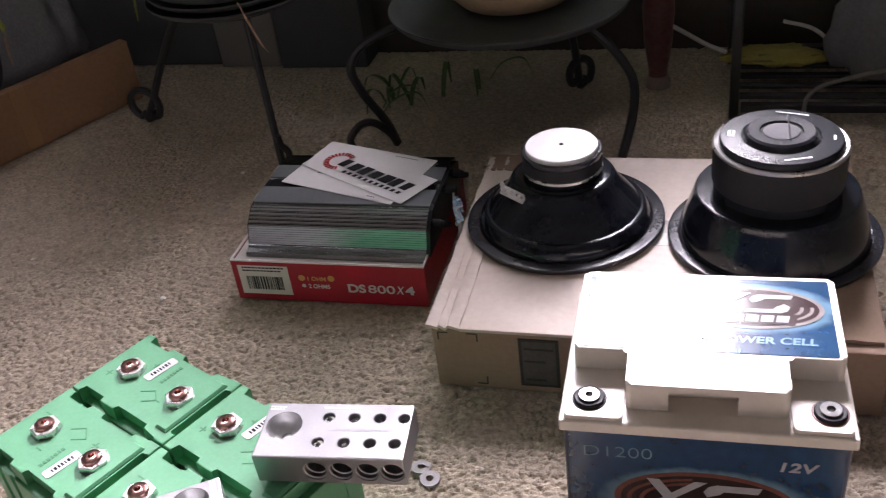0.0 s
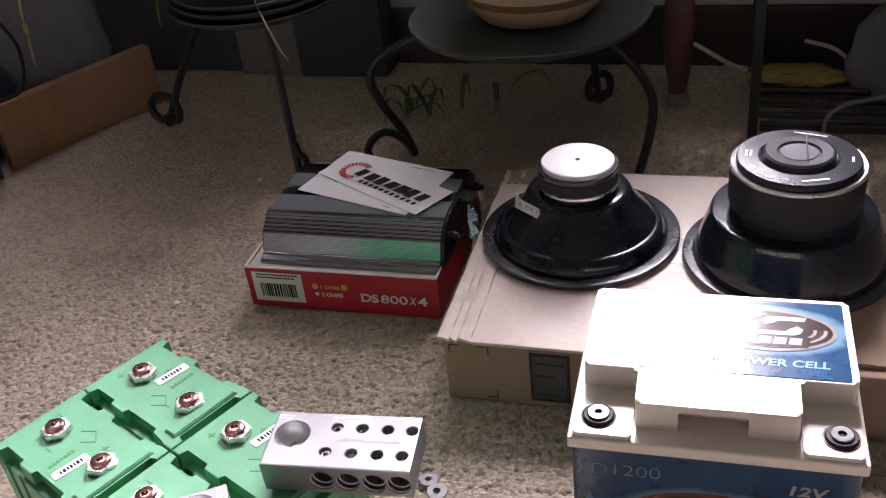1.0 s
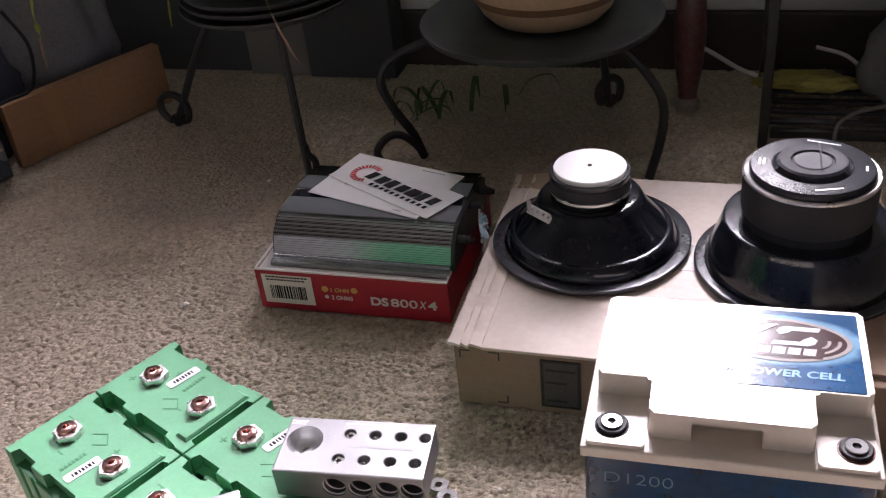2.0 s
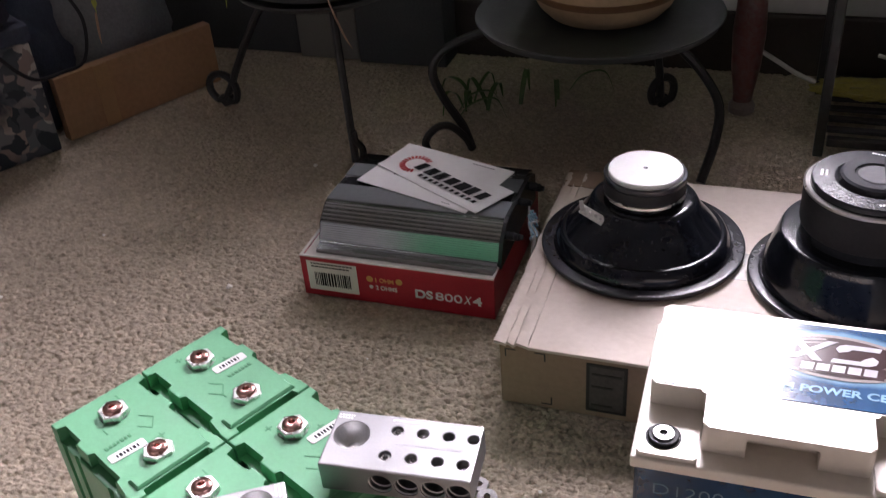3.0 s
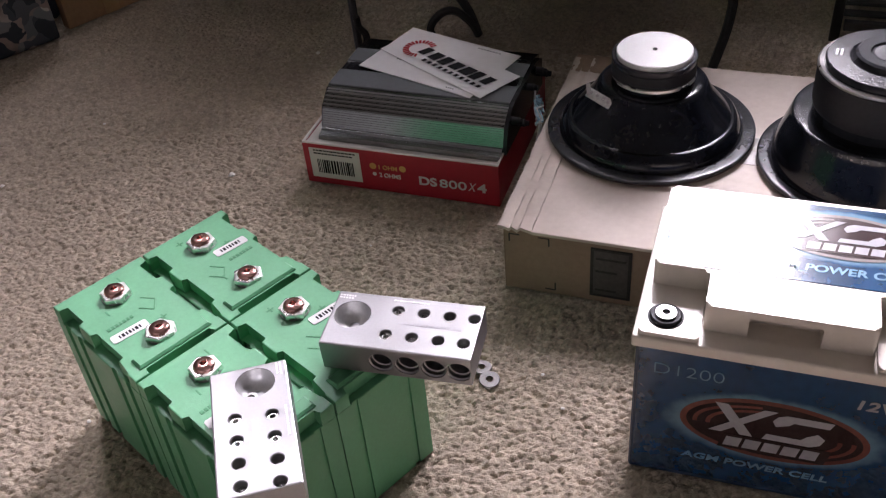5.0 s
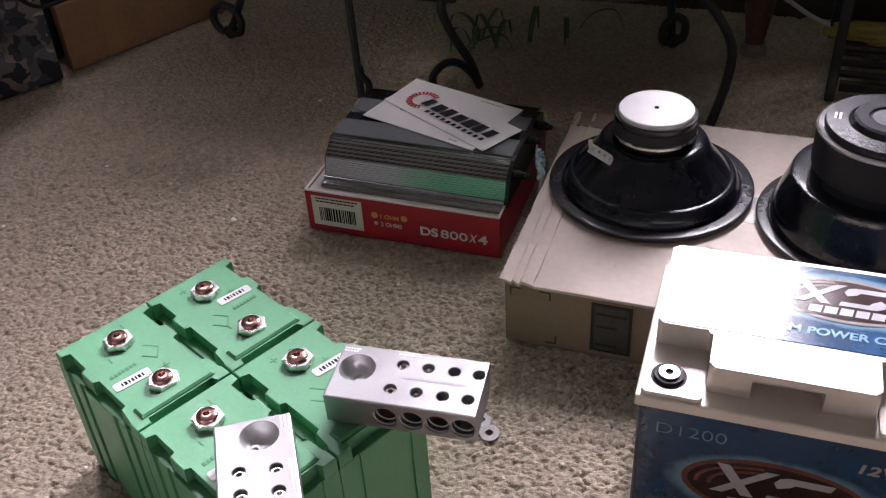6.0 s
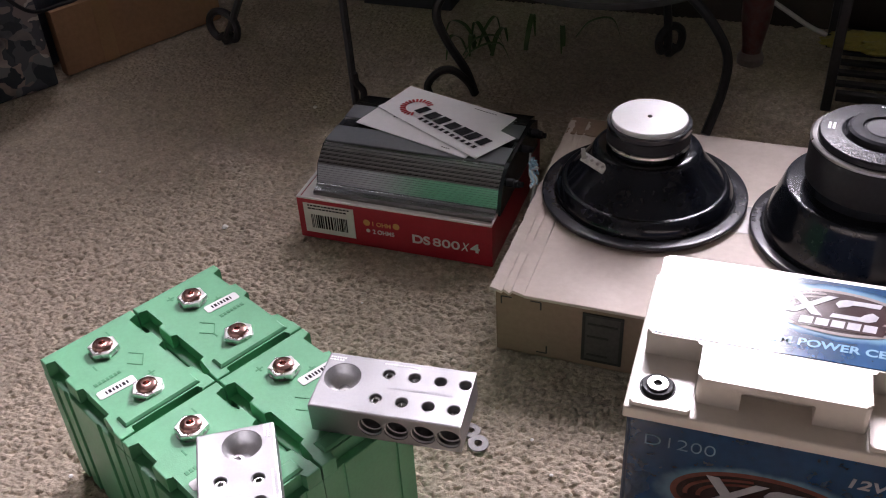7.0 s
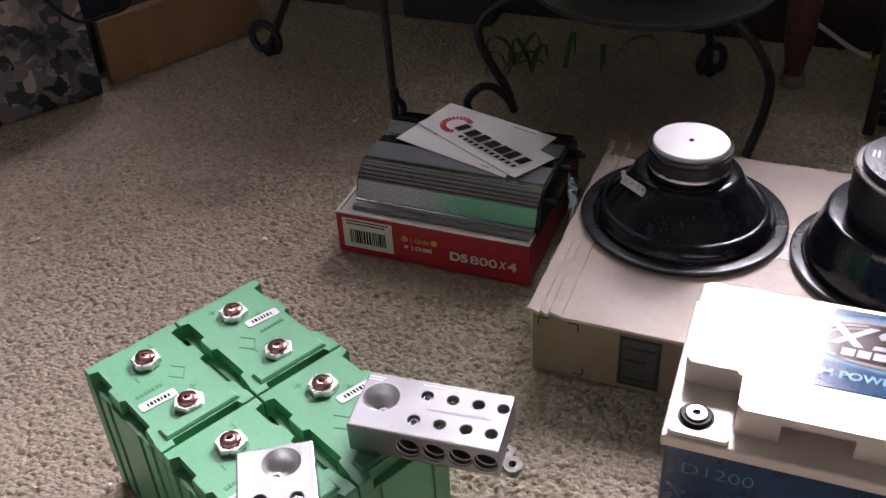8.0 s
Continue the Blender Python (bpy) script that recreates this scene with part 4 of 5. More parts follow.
add_box(bm, 0.0, RW, 0.0001, T + 0.0004, RH, RH + 0.0022, bevel=0.0006)
add_box(bm, 0.0, T + 0.0004, T, RD - T, RH, RH + 0.0022, bevel=0.0006)
add_box(bm, RW - T, RW, T, RD - T, RH, RH + 0.0022, bevel=0.0006)
part("white_edge", bm, WHITE_CARD, rb, "white folded card edge")
lab = part("code_label", box(0.0075, 0.0685, -0.0005, 0.0004, 0.0085, 0.0475), WHITE_CARD, rb, "white label with black code bars", smooth=0)
rng = random.Random(2)
bm = bmesh.new()
x = 0.0160
while x < 0.0600:
    wd = rng.choice((0.0008, 0.0013, 0.0021))
    add_box(bm, x, x + wd, -0.0008, -0.0004, 0.0150, 0.0330)
    x += wd + rng.choice((0.0008, 0.0014))
for z, x1 in ((0.0440, 0.064), (0.0400, 0.060)):
    x = 0.0130
    while x < x1:
        wd = rng.uniform(0.002, 0.004)
        add_box(bm, x, x + wd, -0.0008, -0.0004, z, z + 0.0017)
        x += wd + 0.001
tagged(part("code_bars", bm, BLACK_PRINT, lab, smooth=0), kind="stuff")
part_each("dot", [ellipse(0.0835, 0.0330, 0.0040, 0.0040, 24), ellipse(0.1185, 0.0335, 0.0040, 0.0040, 24)], 0.0003, 0.0001, YELLOW_PRINT, rb, UPRIGHT, "ochre printed dot")
part("dot", bars([ellipse(0.0845, 0.0225, 0.0024, 0.0024, 20)], 0.0003, 0.0001), WHITE_PRINT, rb, "white printed dot", m=UPRIGHT, smooth=0)
writing("ohm_lettering", "1 OHM", 0.0076, YELLOW_PRINT, rb, pose(0.0905, -0.0004, 0.0300, 90, 0, 0), width=0.0215, bold=0.0001)
writing("ohm_lettering", "2 OHMS", 0.0076, WHITE_PRINT, rb, pose(0.0900, -0.0004, 0.0197, 90, 0, 0), width=0.0255, bold=0.0001)
writing("model_lettering", "DS", 0.0150, WHITE_PRINT, rb, pose(0.1370, -0.0004, 0.0165, 90, 0, 0), width=0.0205, bold=0.0004)
writing("model_lettering", "800", 0.0150, WHITE_PRINT, rb, pose(0.1605, -0.0004, 0.0165, 90, 0, 0), width=0.0310, bold=0.0001)
writing("model_lettering", "X", 0.0150, WHITE_PRINT, rb, pose(0.1930, -0.0004, 0.0165, 90, 0, 0), width=0.0095, bold=0.0001, slant=0.3)
writing("model_lettering", "4", 0.0150, WHITE_PRINT, rb, pose(0.2035, -0.0004, 0.0165, 90, 0, 0), width=0.0105, bold=0.0005)

amp = thing("car_amplifier", pose(-0.1910, 0.9310, RH - 0.0015, 0, 0, -17.0), "grey finned aluminium amplifier sitting in its carton", "amplifier")
AL, AD = 0.211, 0.160
KY = 1.22
KZ = 0.72
prof = [(-0.0105, 0.0), (-0.0105, 0.0040), (-0.0085, 0.0070), (-0.0015, 0.0090), (0.0, 0.0125), (0.0025, 0.0135)]
fins = 13
for k in range(fins):                        # the ribbed front slope
    t0, t1 = k / fins, (k + 0.55) / fins
    def at(t):
        if t < 0.62:
            return 0.0025 + 0.0116 * t, 0.0135 + 0.044 * t / 0.62 * 0.62
        s = (t - 0.62) / 0.38
        return 0.0097 + 0.019 * s ** 1.2, 0.0408 + 0.0200 * s
    (ya, za), (yb, zb) = at(t0), at(t1)
    dep = 0.0006 if t0 < 0.55 else 0.0016
    prof += [(ya, za), (yb, zb), (yb + dep, zb), (at((k + 1) / fins)[0] + dep, at((k + 1) / fins)[1])]
prof += [(0.0300, 0.0622), (0.0345, 0.0638), (0.062, 0.0640), (0.0625, 0.0610), (0.078, 0.0610), (0.0785, 0.0640), (0.104, 0.0640)]
for k in range(7):
    y = 0.106 + k * 0.0042
    z = 0.0640 - 0.0030 * (k / 6) ** 2 * 3
    prof += [(y, z), (y + 0.0018, z), (y + 0.0018, z - 0.0014), (y + 0.0042, z - 0.0014)]
prof = [(y if y < 0.0345 else 0.0345 + (y - 0.0345) * KY, z) for y, z in prof] + [(AD, 0.040), (AD, 0.0)]
bm = bmesh.new()
ends = [[bm.verts.new((x, y, z * KZ)) for y, z in prof] for x in (0.0, AL)]
for i in range(len(prof)):
    j = (i + 1) % len(prof)
    bm.faces.new((ends[0][i], ends[0][j], ends[1][j], ends[1][i]))
for e in ends:
    bm.faces.new(e)
part("heatsink", bm, ALU, amp, "grey ribbed aluminium extrusion", smooth=20)
part("top_panel", box(0.0, AL, 0.0330, 0.0676, 0.0632 * KZ, 0.0642 * KZ + 0.0008, bevel=0.0005), ALU_TOP, amp)
part("top_panel", box(0.0, AL, 0.0890, 0.1190, 0.0632 * KZ, 0.0642 * KZ + 0.0006, bevel=0.0005), ALU_TOP, amp)
part("inlay_strip", box(0.004, AL - 0.004, 0.0700, 0.0880, 0.0605 * KZ, 0.0622 * KZ), PLASTIC_BLACK, amp, "black inlay strip")
side_shape = [(0.0015, 0.0015), (0.0035, 0.0140), (0.0105, 0.0400), (0.0300, 0.0605), (0.0400, 0.0620), (AD - 0.030, 0.0610), (AD - 0.004, 0.0480), (AD - 0.004, 0.0015)]
for x0, x1 in ((AL, AL + 0.004), (-0.0012, 0.0)):
    bm = bmesh.new()
    near, far = [[bm.verts.new((x, y, z * KZ)) for y, z in side_shape] for x in (x0, x1)]
    bm.faces.new(near)
    bm.faces.new(far)
    for i in range(len(side_shape)):
        bm.faces.new((near[i - 1], near[i], far[i], far[i - 1]))
    part("end_plate", bm, PLASTIC_BLACK, amp, "flat black end plate", smooth=0)
for y, z in ((0.028, 0.040), (0.050, 0.018), (0.090, 0.048), (0.130, 0.046), (0.150, 0.026)):
    part("socket", lathe([(0.0, 0.0), (0.0042, 0.0), (0.0042, 0.008), (0.0032, 0.0085), (0.0030, 0.012), (0.0012, 0.012), (0.0012, 0.006), (0.0, 0.006)], n=18), FERRITE, amp, "small round dark socket", m=pose(AL + 0.004, y, z * KZ, 0, 90, 0))
AMPZ = RH - 0.0015 + 0.0642 * KZ + 0.0008




def build_leaflet(m, w, d, lift, label):
    n = 10
    bm = bmesh.new()
    rows = []
    for z in (0.0006, 0.0):
        rows.append([[bm.verts.new((w * i / n, d * j / n, z + lift * ((2 * i / n - 1) ** 2))) for j in range(n + 1)] for i in range(n + 1)])
    top, low = rows
    for i in range(n):
        for j in range(n):
            bm.faces.new((top[i][j], top[i + 1][j], top[i + 1][j + 1], top[i][j + 1]))
            bm.faces.new((low[i][j], low[i][j + 1], low[i + 1][j + 1], low[i + 1][j]))
        for g, h in (((i, 0), (i + 1, 0)), ((i, n), (i + 1, n)), ((0, i), (0, i + 1)), ((n, i), (n, i + 1))):
            bm.faces.new((top[g[0]][g[1]], top[h[0]][h[1]], low[h[0]][h[1]], low[g[0]][g[1]]))
    lf = thing("leaflet", m, label, "leaflet", "leaflets on the amplifier")
    part("sheet", bm, PAPER, lf)
    return lf


lf = build_leaflet(pose(-0.1500, 0.9990, AMPZ + 0.0006, 0, 0, -33.8), 0.154, 0.104, 0.0, "white printed booklet lying on the amplifier")
part("cover_edge", box(0.0008, 0.1452, 0.0010, 0.1, -0.0006, 0.0), GREY_BOX, lf, smooth=0)
tagged(part("print_line", bars([slab(0.118 + 0.0028 * k, 0.006, 0.1198 + 0.0028 * k, 0.0075) for k in range(4)] + [slab(0.100 + 0.004 * k, 0.0965, 0.1028 + 0.004 * k, 0.0978) for k in range(8)], 0.0001, 0.0006), LABEL_GREY, lf, smooth=0), kind="stuff")
part("print_mark", bars([slab(0.030, 0.020, 0.0325, 0.0255, 0.001), slab(0.034, 0.020, 0.0365, 0.0255, 0.001), slab(0.038, 0.022, 0.040, 0.0268, 0.001)], 0.0001, 0.0006), BLACK_PRINT, lf, m=pose(0.0, 0.012, 0), smooth=0)
lf = build_leaflet(pose(-0.1276, 1.0322, AMPZ + 0.0016, 0, 0, -46.5), 0.170, 0.0605, 0.0009, "white leaflet with a red and black maker's emblem")
burst, inks, small = [], [], []
for k in range(17):
    a = radians(62 + k * 15.0)
    cx, cy, r0, r1 = 0.036, 0.0300, 0.0128, 0.0200
    hw = 0.0014
    ca, sa = math.cos(a), math.sin(a)
    burst.append([(cx + r0 * ca + hw * sa, cy + r0 * sa - hw * ca), (cx + r1 * ca + hw * sa, cy + r1 * sa - hw * ca), (cx + r1 * ca - hw * sa, cy + r1 * sa + hw * ca), (cx + r0 * ca - hw * sa, cy + r0 * sa + hw * ca)])
for k in range(7):
    x = 0.040 + k * 0.0172
    wd = (0.0108, 0.0136, 0.0124, 0.0138, 0.0152, 0.0116, 0.0112)[k]
    rise = (0.0388, 0.0378, 0.0385, 0.0374, 0.0383, 0.0388, 0.0380)[k]
    inks.append(slab(x, 0.0222 - 0.0006 * (k % 3), x + wd, rise, 0.0032))
for k in range(11):
    x = 0.058 + k * 0.0090
    small.append(slab(x, 0.0125, x + 0.0050, 0.0180, 0.001))
part_each("emblem_ray", burst, 0.0001, 0.0018, RED_PRINT, lf)
part_each("emblem_block", inks, 0.0001, 0.0020, BLACK_PRINT, lf)
part_each("emblem_small_block", small, 0.0001, 0.0019, BLACK_PRINT, lf)

# wire bundle between the amplifier and the carton
wb = thing("wire_bundle", pose(0.0480, 0.9050, 0.0, 0, 0, 0), "twisted blue and white wires beside the speaker", "wire")
rng = random.Random(12)
for k in range(6):
    pts = [(0.004 + rng.uniform(-0.005, 0.005), -0.020 + 0.010 * i + rng.uniform(-0.004, 0.004), 0.080 + 0.004 * math.sin(i * 2 + k) + rng.uniform(0, 0.006)) for i in range(6)]
    part("wire", tube(pts, 0.0012, n=6, steps=5), (CORD_BLUE, CORD_WHITE, CORD_BLUE)[k % 3], wb)
part("wire_tail", tube([(0.004, -0.020, 0.080), (0.000, -0.030, 0.060), (-0.006, -0.020, 0.020), (-0.004, 0.0, 0.002)], 0.002, n=6), CORD_WHITE, wb)

# washers on the carpet
for x, y, tilt, label in ((-0.0070, 0.5955, 4, "small bright steel washer on the carpet"), (-0.0140, 0.6105, -6, "small dull steel washer on the carpet")):
    solo("steel_washer", lathe([(0.0034, 0.0), (0.0090, 0.0), (0.0094, 0.0006), (0.0090, 0.0016), (0.0034, 0.0016), (0.0034, 0.0)], n=32), WASHER, pose(x, y, 0.0, tilt, 3, 0), label, "washer", "washers on the carpet")

# lint and crumbs on the carpet
rng = random.Random(21)
for x, y, r in ((-0.3073, 0.9325, 0.0038), (-0.2426, 1.222, 0.0032), (-0.585, 0.93, 0.0026), (-0.33, 0.80, 0.0016), (-0.50, 1.06, 0.0018), (0.040, 0.600, 0.0016), (-0.13, 0.79, 0.0014), (-0.42, 0.70, 0.0016), (0.055, 0.56, 0.0015), (-0.36, 0.56, 0.002)):
    bm = bmesh.new()
    bmesh.ops.create_icosphere(bm, subdivisions=2, radius=r)
    for v in bm.verts:
        v.co *= 1 + 0.5 * (rng.random() - 0.5)
        v.co.z *= 0.5
    solo("lint", bm, LINT, pose(x, y, 0.0005, 0, 0, rng.uniform(0, 180)), "tiny pale crumb of lint on the carpet", "lint", "lint on the carpet")


# ---------------------------------------------------------------- plant stands
def scroll(cx, cz, r, turns=1.15, start=-90, n=16, sense=1):
    out = []
    for k in range(n + 1):
        a = radians(start + sense * 360 * turns * k / n)
        rr = r * (1 - 0.35 * k / n)
        out.append((cx + rr * math.cos(a), cz + rr * math.sin(a)))
    return out


def leg(stand, top, foot, bulge=0.03, r=0.0062, scroll_r=0.028, sense=1, has_scroll=True):
    """A bent rod from the ring to a scrolled foot; top and foot in the stand's own space."""
    top, foot = Vector(top), Vector(foot)
    out = Vector((foot.x - top.x, foot.y - top.y, 0))
    out = out.normalized() if out.length > 1e-4 else Vector((foot.x, foot.y, 0)).normalized()
    pts = []
    for k in range(7):
        t = k / 6
        p = top.lerp(foot, t)
        p += out * bulge * math.sin(math.pi * t) * (1.0 - 0.3 * t)
        pts.append(p)
    if has_scroll:
        for sx, sz in scroll(0.0, scroll_r, scroll_r, sense=1)[1:]:
            pts.append(foot + out * sx * sense + Vector((0, 0, sz)))
    part("leg", tube([p + Vector((0, 0, r)) if p.z < 0.01 else p for p in pts], r, n=8, steps=4), IRON, stand)


MS = (0.158, 1.247)
st = thing("plant_stand", pose(*MS, 0), "low black wrought-iron plant stand with a round tray", "plant stand", "plant stands")
part("ring", tube([(0.105 * math.cos(a), 0.105 * math.sin(a), 0.176) for a in np.linspace(0, 2 * math.pi, 25)], 0.005, steps=2), IRON, st)
part("leg", tube([(0.075, -0.070, 0.178), (0.098, -0.082, 0.166), (0.128, -0.088, 0.130), (0.146, -0.092, 0.092), (0.141, -0.106, 0.050), (0.120, -0.135, 0.006)], 0.0062), IRON, st)
leg(st, (0.075, 0.085, 0.172), (0.108, 0.105, 0.0), bulge=0.01, scroll_r=0.026)
part("leg", tube([(-0.080, 0.010, 0.178), (-0.150, 0.000, 0.176), (-0.205, -0.008, 0.158), (-0.224, -0.010, 0.128), (-0.212, -0.010, 0.088), (-0.188, -0.009, 0.044), (-0.176, -0.008, 0.006)], 0.0062), IRON, st)
part("foot_curl", tube([(-0.176, -0.008, 0.006), (-0.186, -0.016, 0.030), (-0.205, -0.022, 0.050), (-0.224, -0.026, 0.050), (-0.240, -0.028, 0.032), (-0.236, -0.028, 0.012)], 0.0055), IRON, st)
tr = thing("plant_tray", pose(*MS, 0.181), "shallow round charcoal tray under a pot", "tray", "plant trays")
part("dish", lathe([(0.0, 0.0), (0.143, 0.0), (0.157, 0.006), (0.1620, 0.014), (0.1630, 0.0150), (0.1620, 0.0165), (0.1595, 0.0155), (0.153, 0.009), (0.141, 0.004), (0.0, 0.004)], n=96), TRAY, tr)
pot = thing("plant_pot", pose(MS[0] + 0.0105, MS[1] + 0.020, 0.186), "cream clay pot with a brown band", "plant pot")
part("bowl", lathe([(0.0000, 0.0), (0.0637, 0.0), (0.0746, 0.004), (0.0883, 0.018), (0.0965, 0.034), (0.0992, 0.044), (0.1010, 0.062), (0.1056, 0.10), (0.1092, 0.16), (0.1128, 0.165), (0.1128, 0.18), (0.1056, 0.18), (0.1001, 0.14), (0.0000, 0.14)], n=64), TERRA, pot)
part("band", lathe([(0.0957, 0.0325), (0.0992, 0.0375), (0.1001, 0.0430), (0.0983, 0.0430)], n=64), TERRA_BAND, pot)
part("soil", lathe([(0.0000, 0.150), (0.0983, 0.148), (0.1019, 0.14)], n=40), SOIL, pot)

LS = (-0.219, 1.366)
st = thing("plant_stand", pose(*LS, 0), "black wrought-iron plant stand with scrolled feet", "plant stand", "plant stands")
part("ring", tube([(0.085 * math.cos(a), 0.085 * math.sin(a), 0.206) for a in np.linspace(0, 2 * math.pi, 25)], 0.005, steps=2), IRON, st)
leg(st, (0.020, -0.082, 0.206), (0.036, -0.150, 0.0), bulge=0.004, scroll_r=0.022, sense=1, has_scroll=False, r=0.0055)
part("foot_curl", tube([(0.036, -0.150, 0.006), (0.046, -0.152, 0.012), (0.048, -0.152, 0.028), (0.040, -0.152, 0.040), (0.038, -0.152, 0.055)], 0.0050), IRON, st)
leg(st, (-0.085, 0.030, 0.206), (-0.200, 0.075, 0.0), bulge=0.008, scroll_r=0.030, sense=-1, r=0.0060)
tr = thing("plant_tray", pose(*LS, 0.211), "stacked round charcoal trays under a plant", "tray", "plant trays")
for k, (z, r) in enumerate(((0.0, 0.128), (0.012, 0.124), (0.022, 0.120))):
    part("dish", lathe([(0.0, z), (r - 0.018, z), (r - 0.004, z + 0.006), (r, z + 0.011), (r - 0.001, z + 0.0125), (r - 0.005, z + 0.0115), (r - 0.018, z + 0.005), (0.0, z + 0.005)], n=80), TRAY, tr)
pot = thing("plant_pot", pose(LS[0], LS[1], 0.239), "dark plastic pot in stacked trays", "plant pot")
part("bowl", lathe([(0.0, 0.0), (0.075, 0.0), (0.085, 0.01), (0.100, 0.13), (0.106, 0.135), (0.106, 0.15), (0.098, 0.15), (0.092, 0.12), (0.0, 0.12)], n=56), TRAY, pot)
part("soil", lathe([(0.0, 0.130), (0.090, 0.128), (0.094, 0.12)], n=40), SOIL, pot)


def leaf_mesh(bm, pts, width):
    """A folded strap leaf along a soft path."""
    path = smooth_path(pts, 7)
    rows = []
    n = len(path) - 1
    for i, p in enumerate(path):
        t = i / n
        way = (path[min(i + 1, n)] - path[max(i - 1, 0)]).normalized()
        side = way.cross(Vector((0, 0, 1)))
        side = side.normalized() if side.length > 1e-3 else Vector((1, 0, 0))
        w = width * (0.55 + 0.9 * t - 1.38 * t * t) + 0.0006
        up = side.cross(way)
        rows.append([bm.verts.new(p - side * w + up * w * 0.35), bm.verts.new(p), bm.verts.new(p + side * w + up * w * 0.35)])
    for a, b in zip(rows, rows[1:]):
        for j in range(2):
            bm.faces.new((a[j], a[j + 1], b[j + 1], b[j]))


def build_plant(name, m, label, count, reach, rise, seed, width=0.011):
    pl = thing(name, m, label, "plant")
    rng = random.Random(seed)
    for k in range(count):
        a = 2 * math.pi * k / count + rng.uniform(-0.25, 0.25)
        R, H = reach * rng.uniform(0.6, 1.1), rise * rng.uniform(0.5, 1.15)
        c, s = math.cos(a), math.sin(a)
        drop = rng.uniform(-0.3, 0.6) * H
        pts = [(0.02 * c, 0.02 * s, 0.0), (0.25 * R * c, 0.25 * R * s, 0.62 * H), (0.6 * R * c, 0.6 * R * s, H), (0.9 * R * c, 0.9 * R * s, 0.75 * H), (R * c, R * s, drop * 0.6 + 0.1 * H)]
        bm = bmesh.new()
        leaf_mesh(bm, pts, width * rng.uniform(0.7, 1.2))
        part("leaf", bm, LEAF, pl, smooth=60)
    return pl


pl = build_plant("house_plant", pose(LS[0], LS[1], 0.365), "green strap-leaved plant with yellowing tips", 46, 0.32, 0.30, 4, 0.015)
for pts, tip0, tip1 in (
    (((0.0, 0.0, 0.0), (-0.04, -0.07, 0.10), (-0.085, -0.125, 0.02), (-0.100, -0.135, -0.075), (-0.108, -0.135, -0.130)), 0.5, None),
    (((0.0, 0.0, 0.0), (0.00, -0.08, 0.10), (0.012, -0.135, 0.02), (0.018, -0.140, -0.080), (0.024, -0.140, -0.125)), 0.5, ((0.024, -0.140, -0.123), (0.031, -0.140, -0.150), (0.042, -0.141, -0.180), (0.050, -0.141, -0.194))),
    (((0.0, 0.0, 0.0), (-0.12, -0.08, 0.10), (-0.235, -0.150, 0.03), (-0.262, -0.170, -0.07), (-0.266, -0.172, -0.115)), 0.5, ((-0.266, -0.172, -0.113), (-0.268, -0.172, -0.135), (-0.270, -0.172, -0.155))),
):
    bm = bmesh.new()
    leaf_mesh(bm, pts, 0.0120)
    part("leaf", bm, LEAF_TIP, pl, "drooping yellow-green leaf", smooth=60)
    if tip1:
        bm = bmesh.new()
        leaf_mesh(bm, tip1, 0.0055)
        part("leaf_tip", bm, LEAF_DRY, pl, "dry brown leaf tip", smooth=60)
build_plant("house_plant", pose(MS[0] + 0.0105, MS[1] + 0.02, 0.336), "green strap-leaved plant in a clay pot", 52, 0.30, 0.30, 9, 0.017)

# small low greenery on the carpet behind
sp = thing("fallen_sprig", pose(0.05, 1.37, 0.0), "dark trailing sprig of leaves near the wall", "plant")
rng = random.Random(31)
for k in range(11):
    a = rng.uniform(0, 2 * math.pi)
    x0, y0 = rng.uniform(-0.11, 0.09), rng.uniform(-0.04, 0.05)
    bm = bmesh.new()
    L = rng.uniform(0.03, 0.06)
    leaf_mesh(bm, ((x0, y0, 0.004), (x0 + L * 0.4 * math.cos(a), y0 + L * 0.2 * math.sin(a), 0.03), (x0 + L * math.cos(a), y0 + L * 0.6 * math.sin(a), 0.030 + rng.uniform(0, 0.02)), (x0 + 1.3 * L * math.cos(a), y0 + 0.8 * L * math.sin(a), 0.006)), 0.005)
    part("leaf", bm, LEAF, sp, smooth=60)


# ---------------------------------------------------------------- things along the walls
kb = thing("cardboard_carton", pose(-0.6394, 1.3399, 0, 0, 0, 47.0), "flattened orange-brown cardboard carton standing on its edge", "box")
part("carton_body", box(0.0, 0.280, 0.0, 0.020, 0.0, 0.1020, bevel=0.0015), KRAFT_DARK, kb)
part("tape_strip", box(0.064, 0.088, -0.0006, 0.0004, 0.0, 0.1015), surface("aged_tape", (0.30, 0.17, 0.075), 0.45, var=0.15), kb, smooth=0)

tb = thing("storage_tote", pose(-0.8450, 1.1300, 0, 0, 0, 42.0), "storage tote printed with grey rocks", "tote")
part("tote_body", box(-0.20, 0.272, 0.0, 0.16, 0.0, 0.175, bevel=0.006), ROCKS, tb)
part("tote_band", box(-0.205, 0.276, -0.004, 0.165, 0.175, 0.200, bevel=0.005), NAVY, tb, "dark blue rim band")


def cloth_heap(name, m, sx, sy, sz, material, label, seed):
    bm = bmesh.new()
    bmesh.ops.create_icosphere(bm, subdivisions=4, radius=1.0)
    for v in bm.verts:
        k = 1 + 0.22 * noise.noise(v.co * 2.2 + Vector((seed, 0, 0))) + 0.12 * noise.noise(v.co * 5.5 + Vector((0, seed, 0)))
        v.co = Vector((v.co.x * sx * k, v.co.y * sy * k, max(v.co.z, -0.35) * sz * k + 0.35 * sz))
    low = min(v.co.z for v in bm.verts)
    for v in bm.verts:
        v.co.z -= low
    solo(name, bm, material, m, label, "bag", smooth=70)


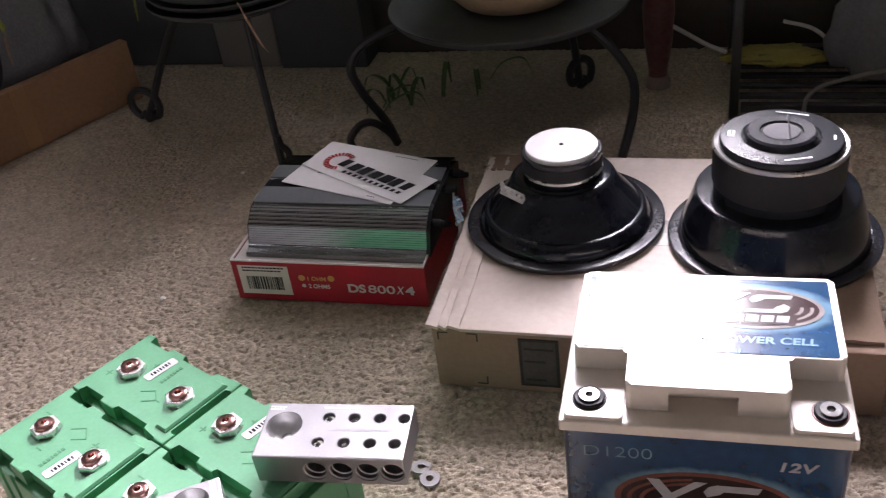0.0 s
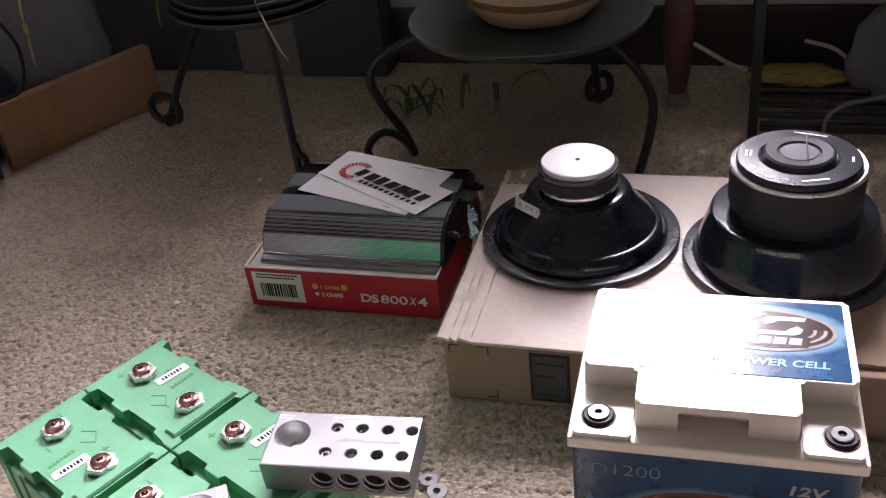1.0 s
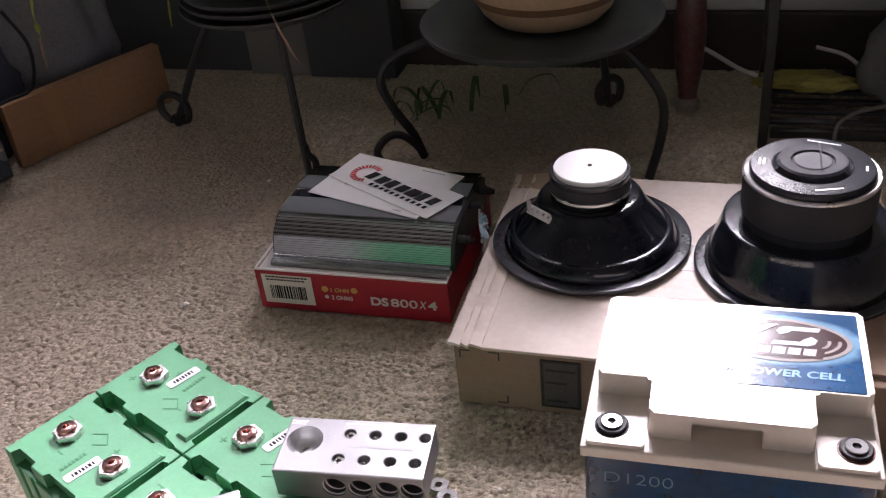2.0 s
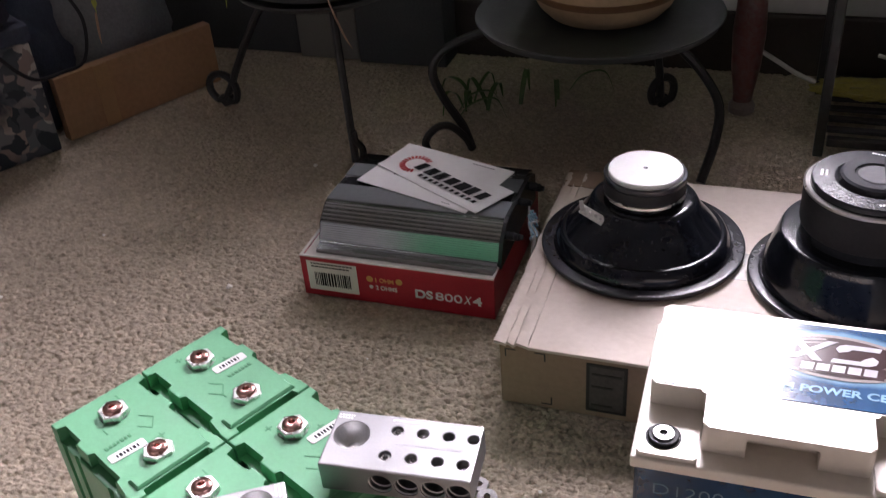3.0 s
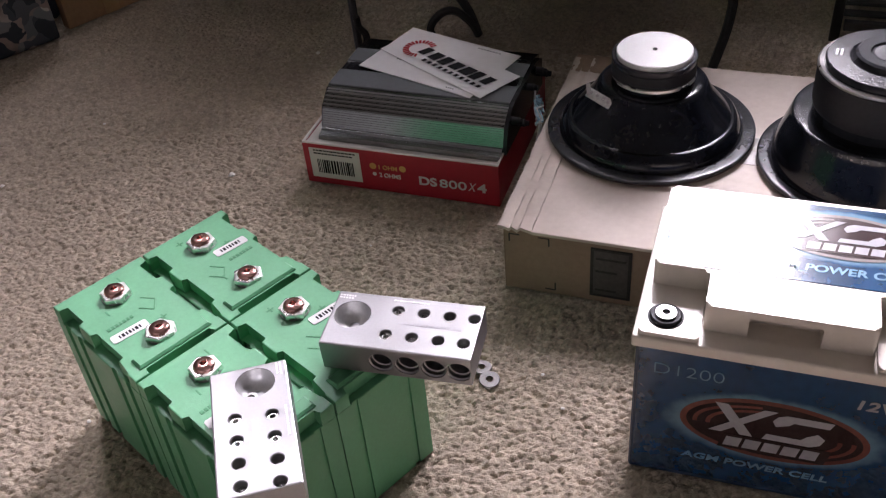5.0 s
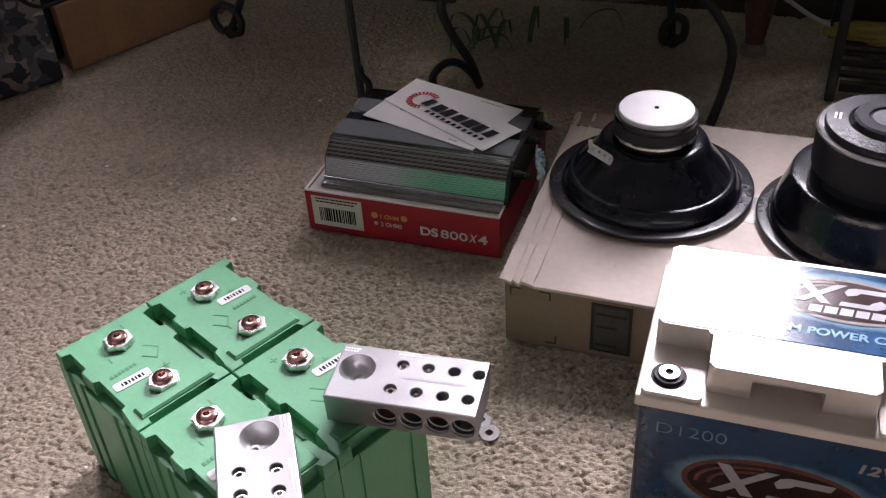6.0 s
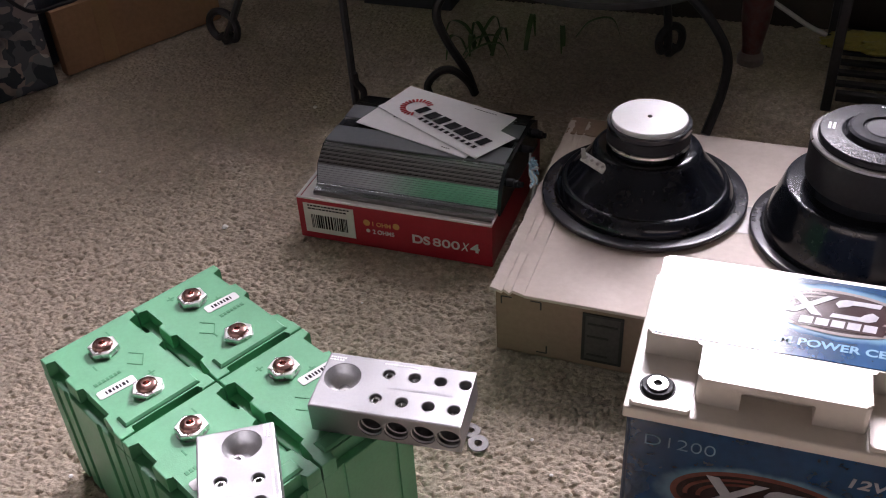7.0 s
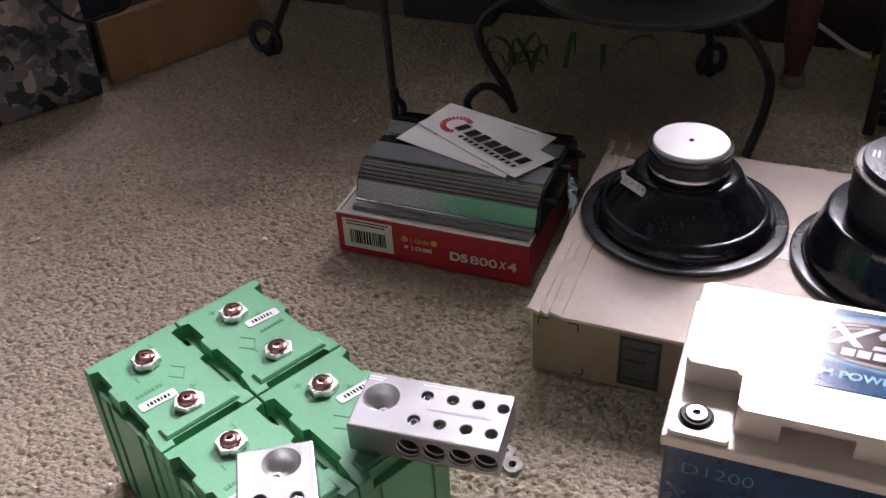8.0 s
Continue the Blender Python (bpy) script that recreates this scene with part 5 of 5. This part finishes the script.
cloth_heap("cloth_bag", pose(-0.765, 1.235, 0.200, 0, 0, 42), 0.13, 0.05, 0.10, PURPLE, "crumpled dark purple cloth bag on the tote", 3.0)
cloth_heap("cloth_bag", pose(-0.93, 1.08, 0.200, 0, 0, 42), 0.11, 0.06, 0.12, NAVY, "crumpled navy cloth bag on the tote", 7.0)
cloth_heap("cloth_bag", pose(-0.735, 1.405, 0, 0, 0, 45), 0.11, 0.055, 0.20, NAVY, "crumpled navy cloth bag behind the carton", 13.0)
cloth_heap("cloth_bag", pose(-0.605, 1.525, 0, 0, 0, 45), 0.10, 0.05, 0.24, GREY_CLOTH, "tall grey cloth bag behind the carton", 17.0)
cd = thing("power_cable", pose(0, 0, 0), "thin black cable trailing over the tote and carton", "cable")
part("cable", tube([(-0.700, 1.270, 0.210), (-0.668, 1.268, 0.165), (-0.640, 1.285, 0.128), (-0.612, 1.318, 0.1225), (-0.585, 1.345, 0.1300), (-0.578, 1.360, 0.185), (-0.600, 1.36, 0.240)], 0.0028, n=6), RUBBER, cd)

for u0, u1, v0, h, material, label in (
    (-1.060, -0.790, 1.478, 0.42, BLACK_BOX, "black cloth-covered box against the wall"),
    (-0.785, -0.672, 1.466, 0.24, GREY_BOX, "plain grey carton against the wall"),
    (-0.668, -0.510, 1.458, 0.46, BLACK_BOX, "black cloth-covered box beside a grey carton"),
):
    bx = thing("wall_box", ROOM @ pose(u0, v0, 0), label, "box", "boxes along the wall")
    part("box_body", box(0.0, u1 - u0, 0.0, 1.522 - v0, 0.0, h, bevel=0.003), material, bx)
    part("box_edge", box(-0.001, u1 - u0 + 0.001, -0.0015, 0.006, h, h + 0.004, bevel=0.001), material, bx)

vs = thing("flower_vase", pose(0.380, 1.328, 0), "slim mottled red and white vase on the carpet", "vase")
part("vase_body", lathe([(0.0, 0.0), (0.0150, 0.0), (0.0170, 0.006), (0.0136, 0.014), (0.0143, 0.03), (0.0204, 0.07), (0.0231, 0.12), (0.0204, 0.17), (0.0136, 0.21), (0.0122, 0.24), (0.0177, 0.27), (0.0150, 0.27), (0.0, 0.23)], n=40), BOTTLE_RED, vs)
part("vase_foot", lathe([(0.0, 0.0), (0.0184, 0.0), (0.0190, 0.010), (0.0143, 0.018), (0.0, 0.018)], n=32), BOTTLE_WHITE, vs, "pale glazed foot")

rk = thing("metal_rack", ROOM @ pose(0.083, 1.262, 0), "black metal slatted rack standing by the wall", "rack")
for x, y in ((0.0, 0.0), (0.0, 0.20), (0.52, 0.0), (0.52, 0.20)):
    part("post", box(x - 0.0065, x + 0.0065, y - 0.0065, y + 0.0065, 0.0, 0.60, bevel=0.002), IRON, rk)
for z in (0.028, 0.34):
    for y in (0.0, 0.20):
        part("rail", box(0.009, 0.511, y - 0.006, y + 0.006, z - 0.012, z, bevel=0.0015), IRON, rk)
    for k in range(6):
        y = 0.012 + k * 0.033
        part("slat", box(0.004, 0.516, y, y + 0.013, z, z + 0.005, bevel=0.001), IRON, rk)

def heap_mesh(sx, sy, sz, seed):
    bm = bmesh.new()
    bmesh.ops.create_icosphere(bm, subdivisions=4, radius=1.0)
    for v in bm.verts:
        k = 1 + 0.25 * noise.noise(v.co * 2.6 + Vector((seed, 0, 0))) + 0.16 * noise.noise(v.co * 7 + Vector((0, seed, 0)))
        v.co = Vector((v.co.x * sx * k, v.co.y * sy * k, v.co.z * sz * k))
    low = min(v.co.z for v in bm.verts)
    for v in bm.verts:
        v.co.z -= low
    return bm


yb = thing("feather_duster", ROOM @ pose(0.060, 1.378, 0.033, 0, 0, 8), "faded yellow duster with a pale handle on the rack", "duster")
part("duster_head", heap_mesh(0.060, 0.024, 0.012, 5.0), YELLOW, yb, m=pose(0.070, 0, 0), smooth=60)
part("duster_fringe", heap_mesh(0.050, 0.022, 0.011, 9.0), YELLOW, yb, m=pose(0.100, -0.018, 0), smooth=60)
part("handle", tube([(0.012, 0.0, 0.020), (-0.015, 0.003, 0.032), (-0.045, 0.008, 0.050), (-0.075, 0.012, 0.068)], 0.0035), CORD_WHITE, yb, "pale slim handle")
cloth_heap("cloth_bag", ROOM @ pose(0.300, 1.36, 0.033, 0, 0, 0), 0.085, 0.055, 0.12, GREY_CLOTH, "pale grey cloth bag on the black rack", 11.0)
cd = thing("power_cable", ROOM, "loose grey cable drooping from the rack", "cable")
part("cable", tube([(0.176, 1.238, 0.006), (0.172, 1.236, 0.030), (0.176, 1.236, 0.052), (0.196, 1.240, 0.066), (0.240, 1.246, 0.076), (0.300, 1.250, 0.090), (0.400, 1.250, 0.130)], 0.0030, n=6), GREY_BOX, cd)
part("cable", tube([(0.150, 1.40, 0.090), (0.190, 1.38, 0.085), (0.225, 1.36, 0.060), (0.250, 1.34, 0.045), (0.300, 1.33, 0.040)], 0.0030, n=6), CORD_WHITE, cd)
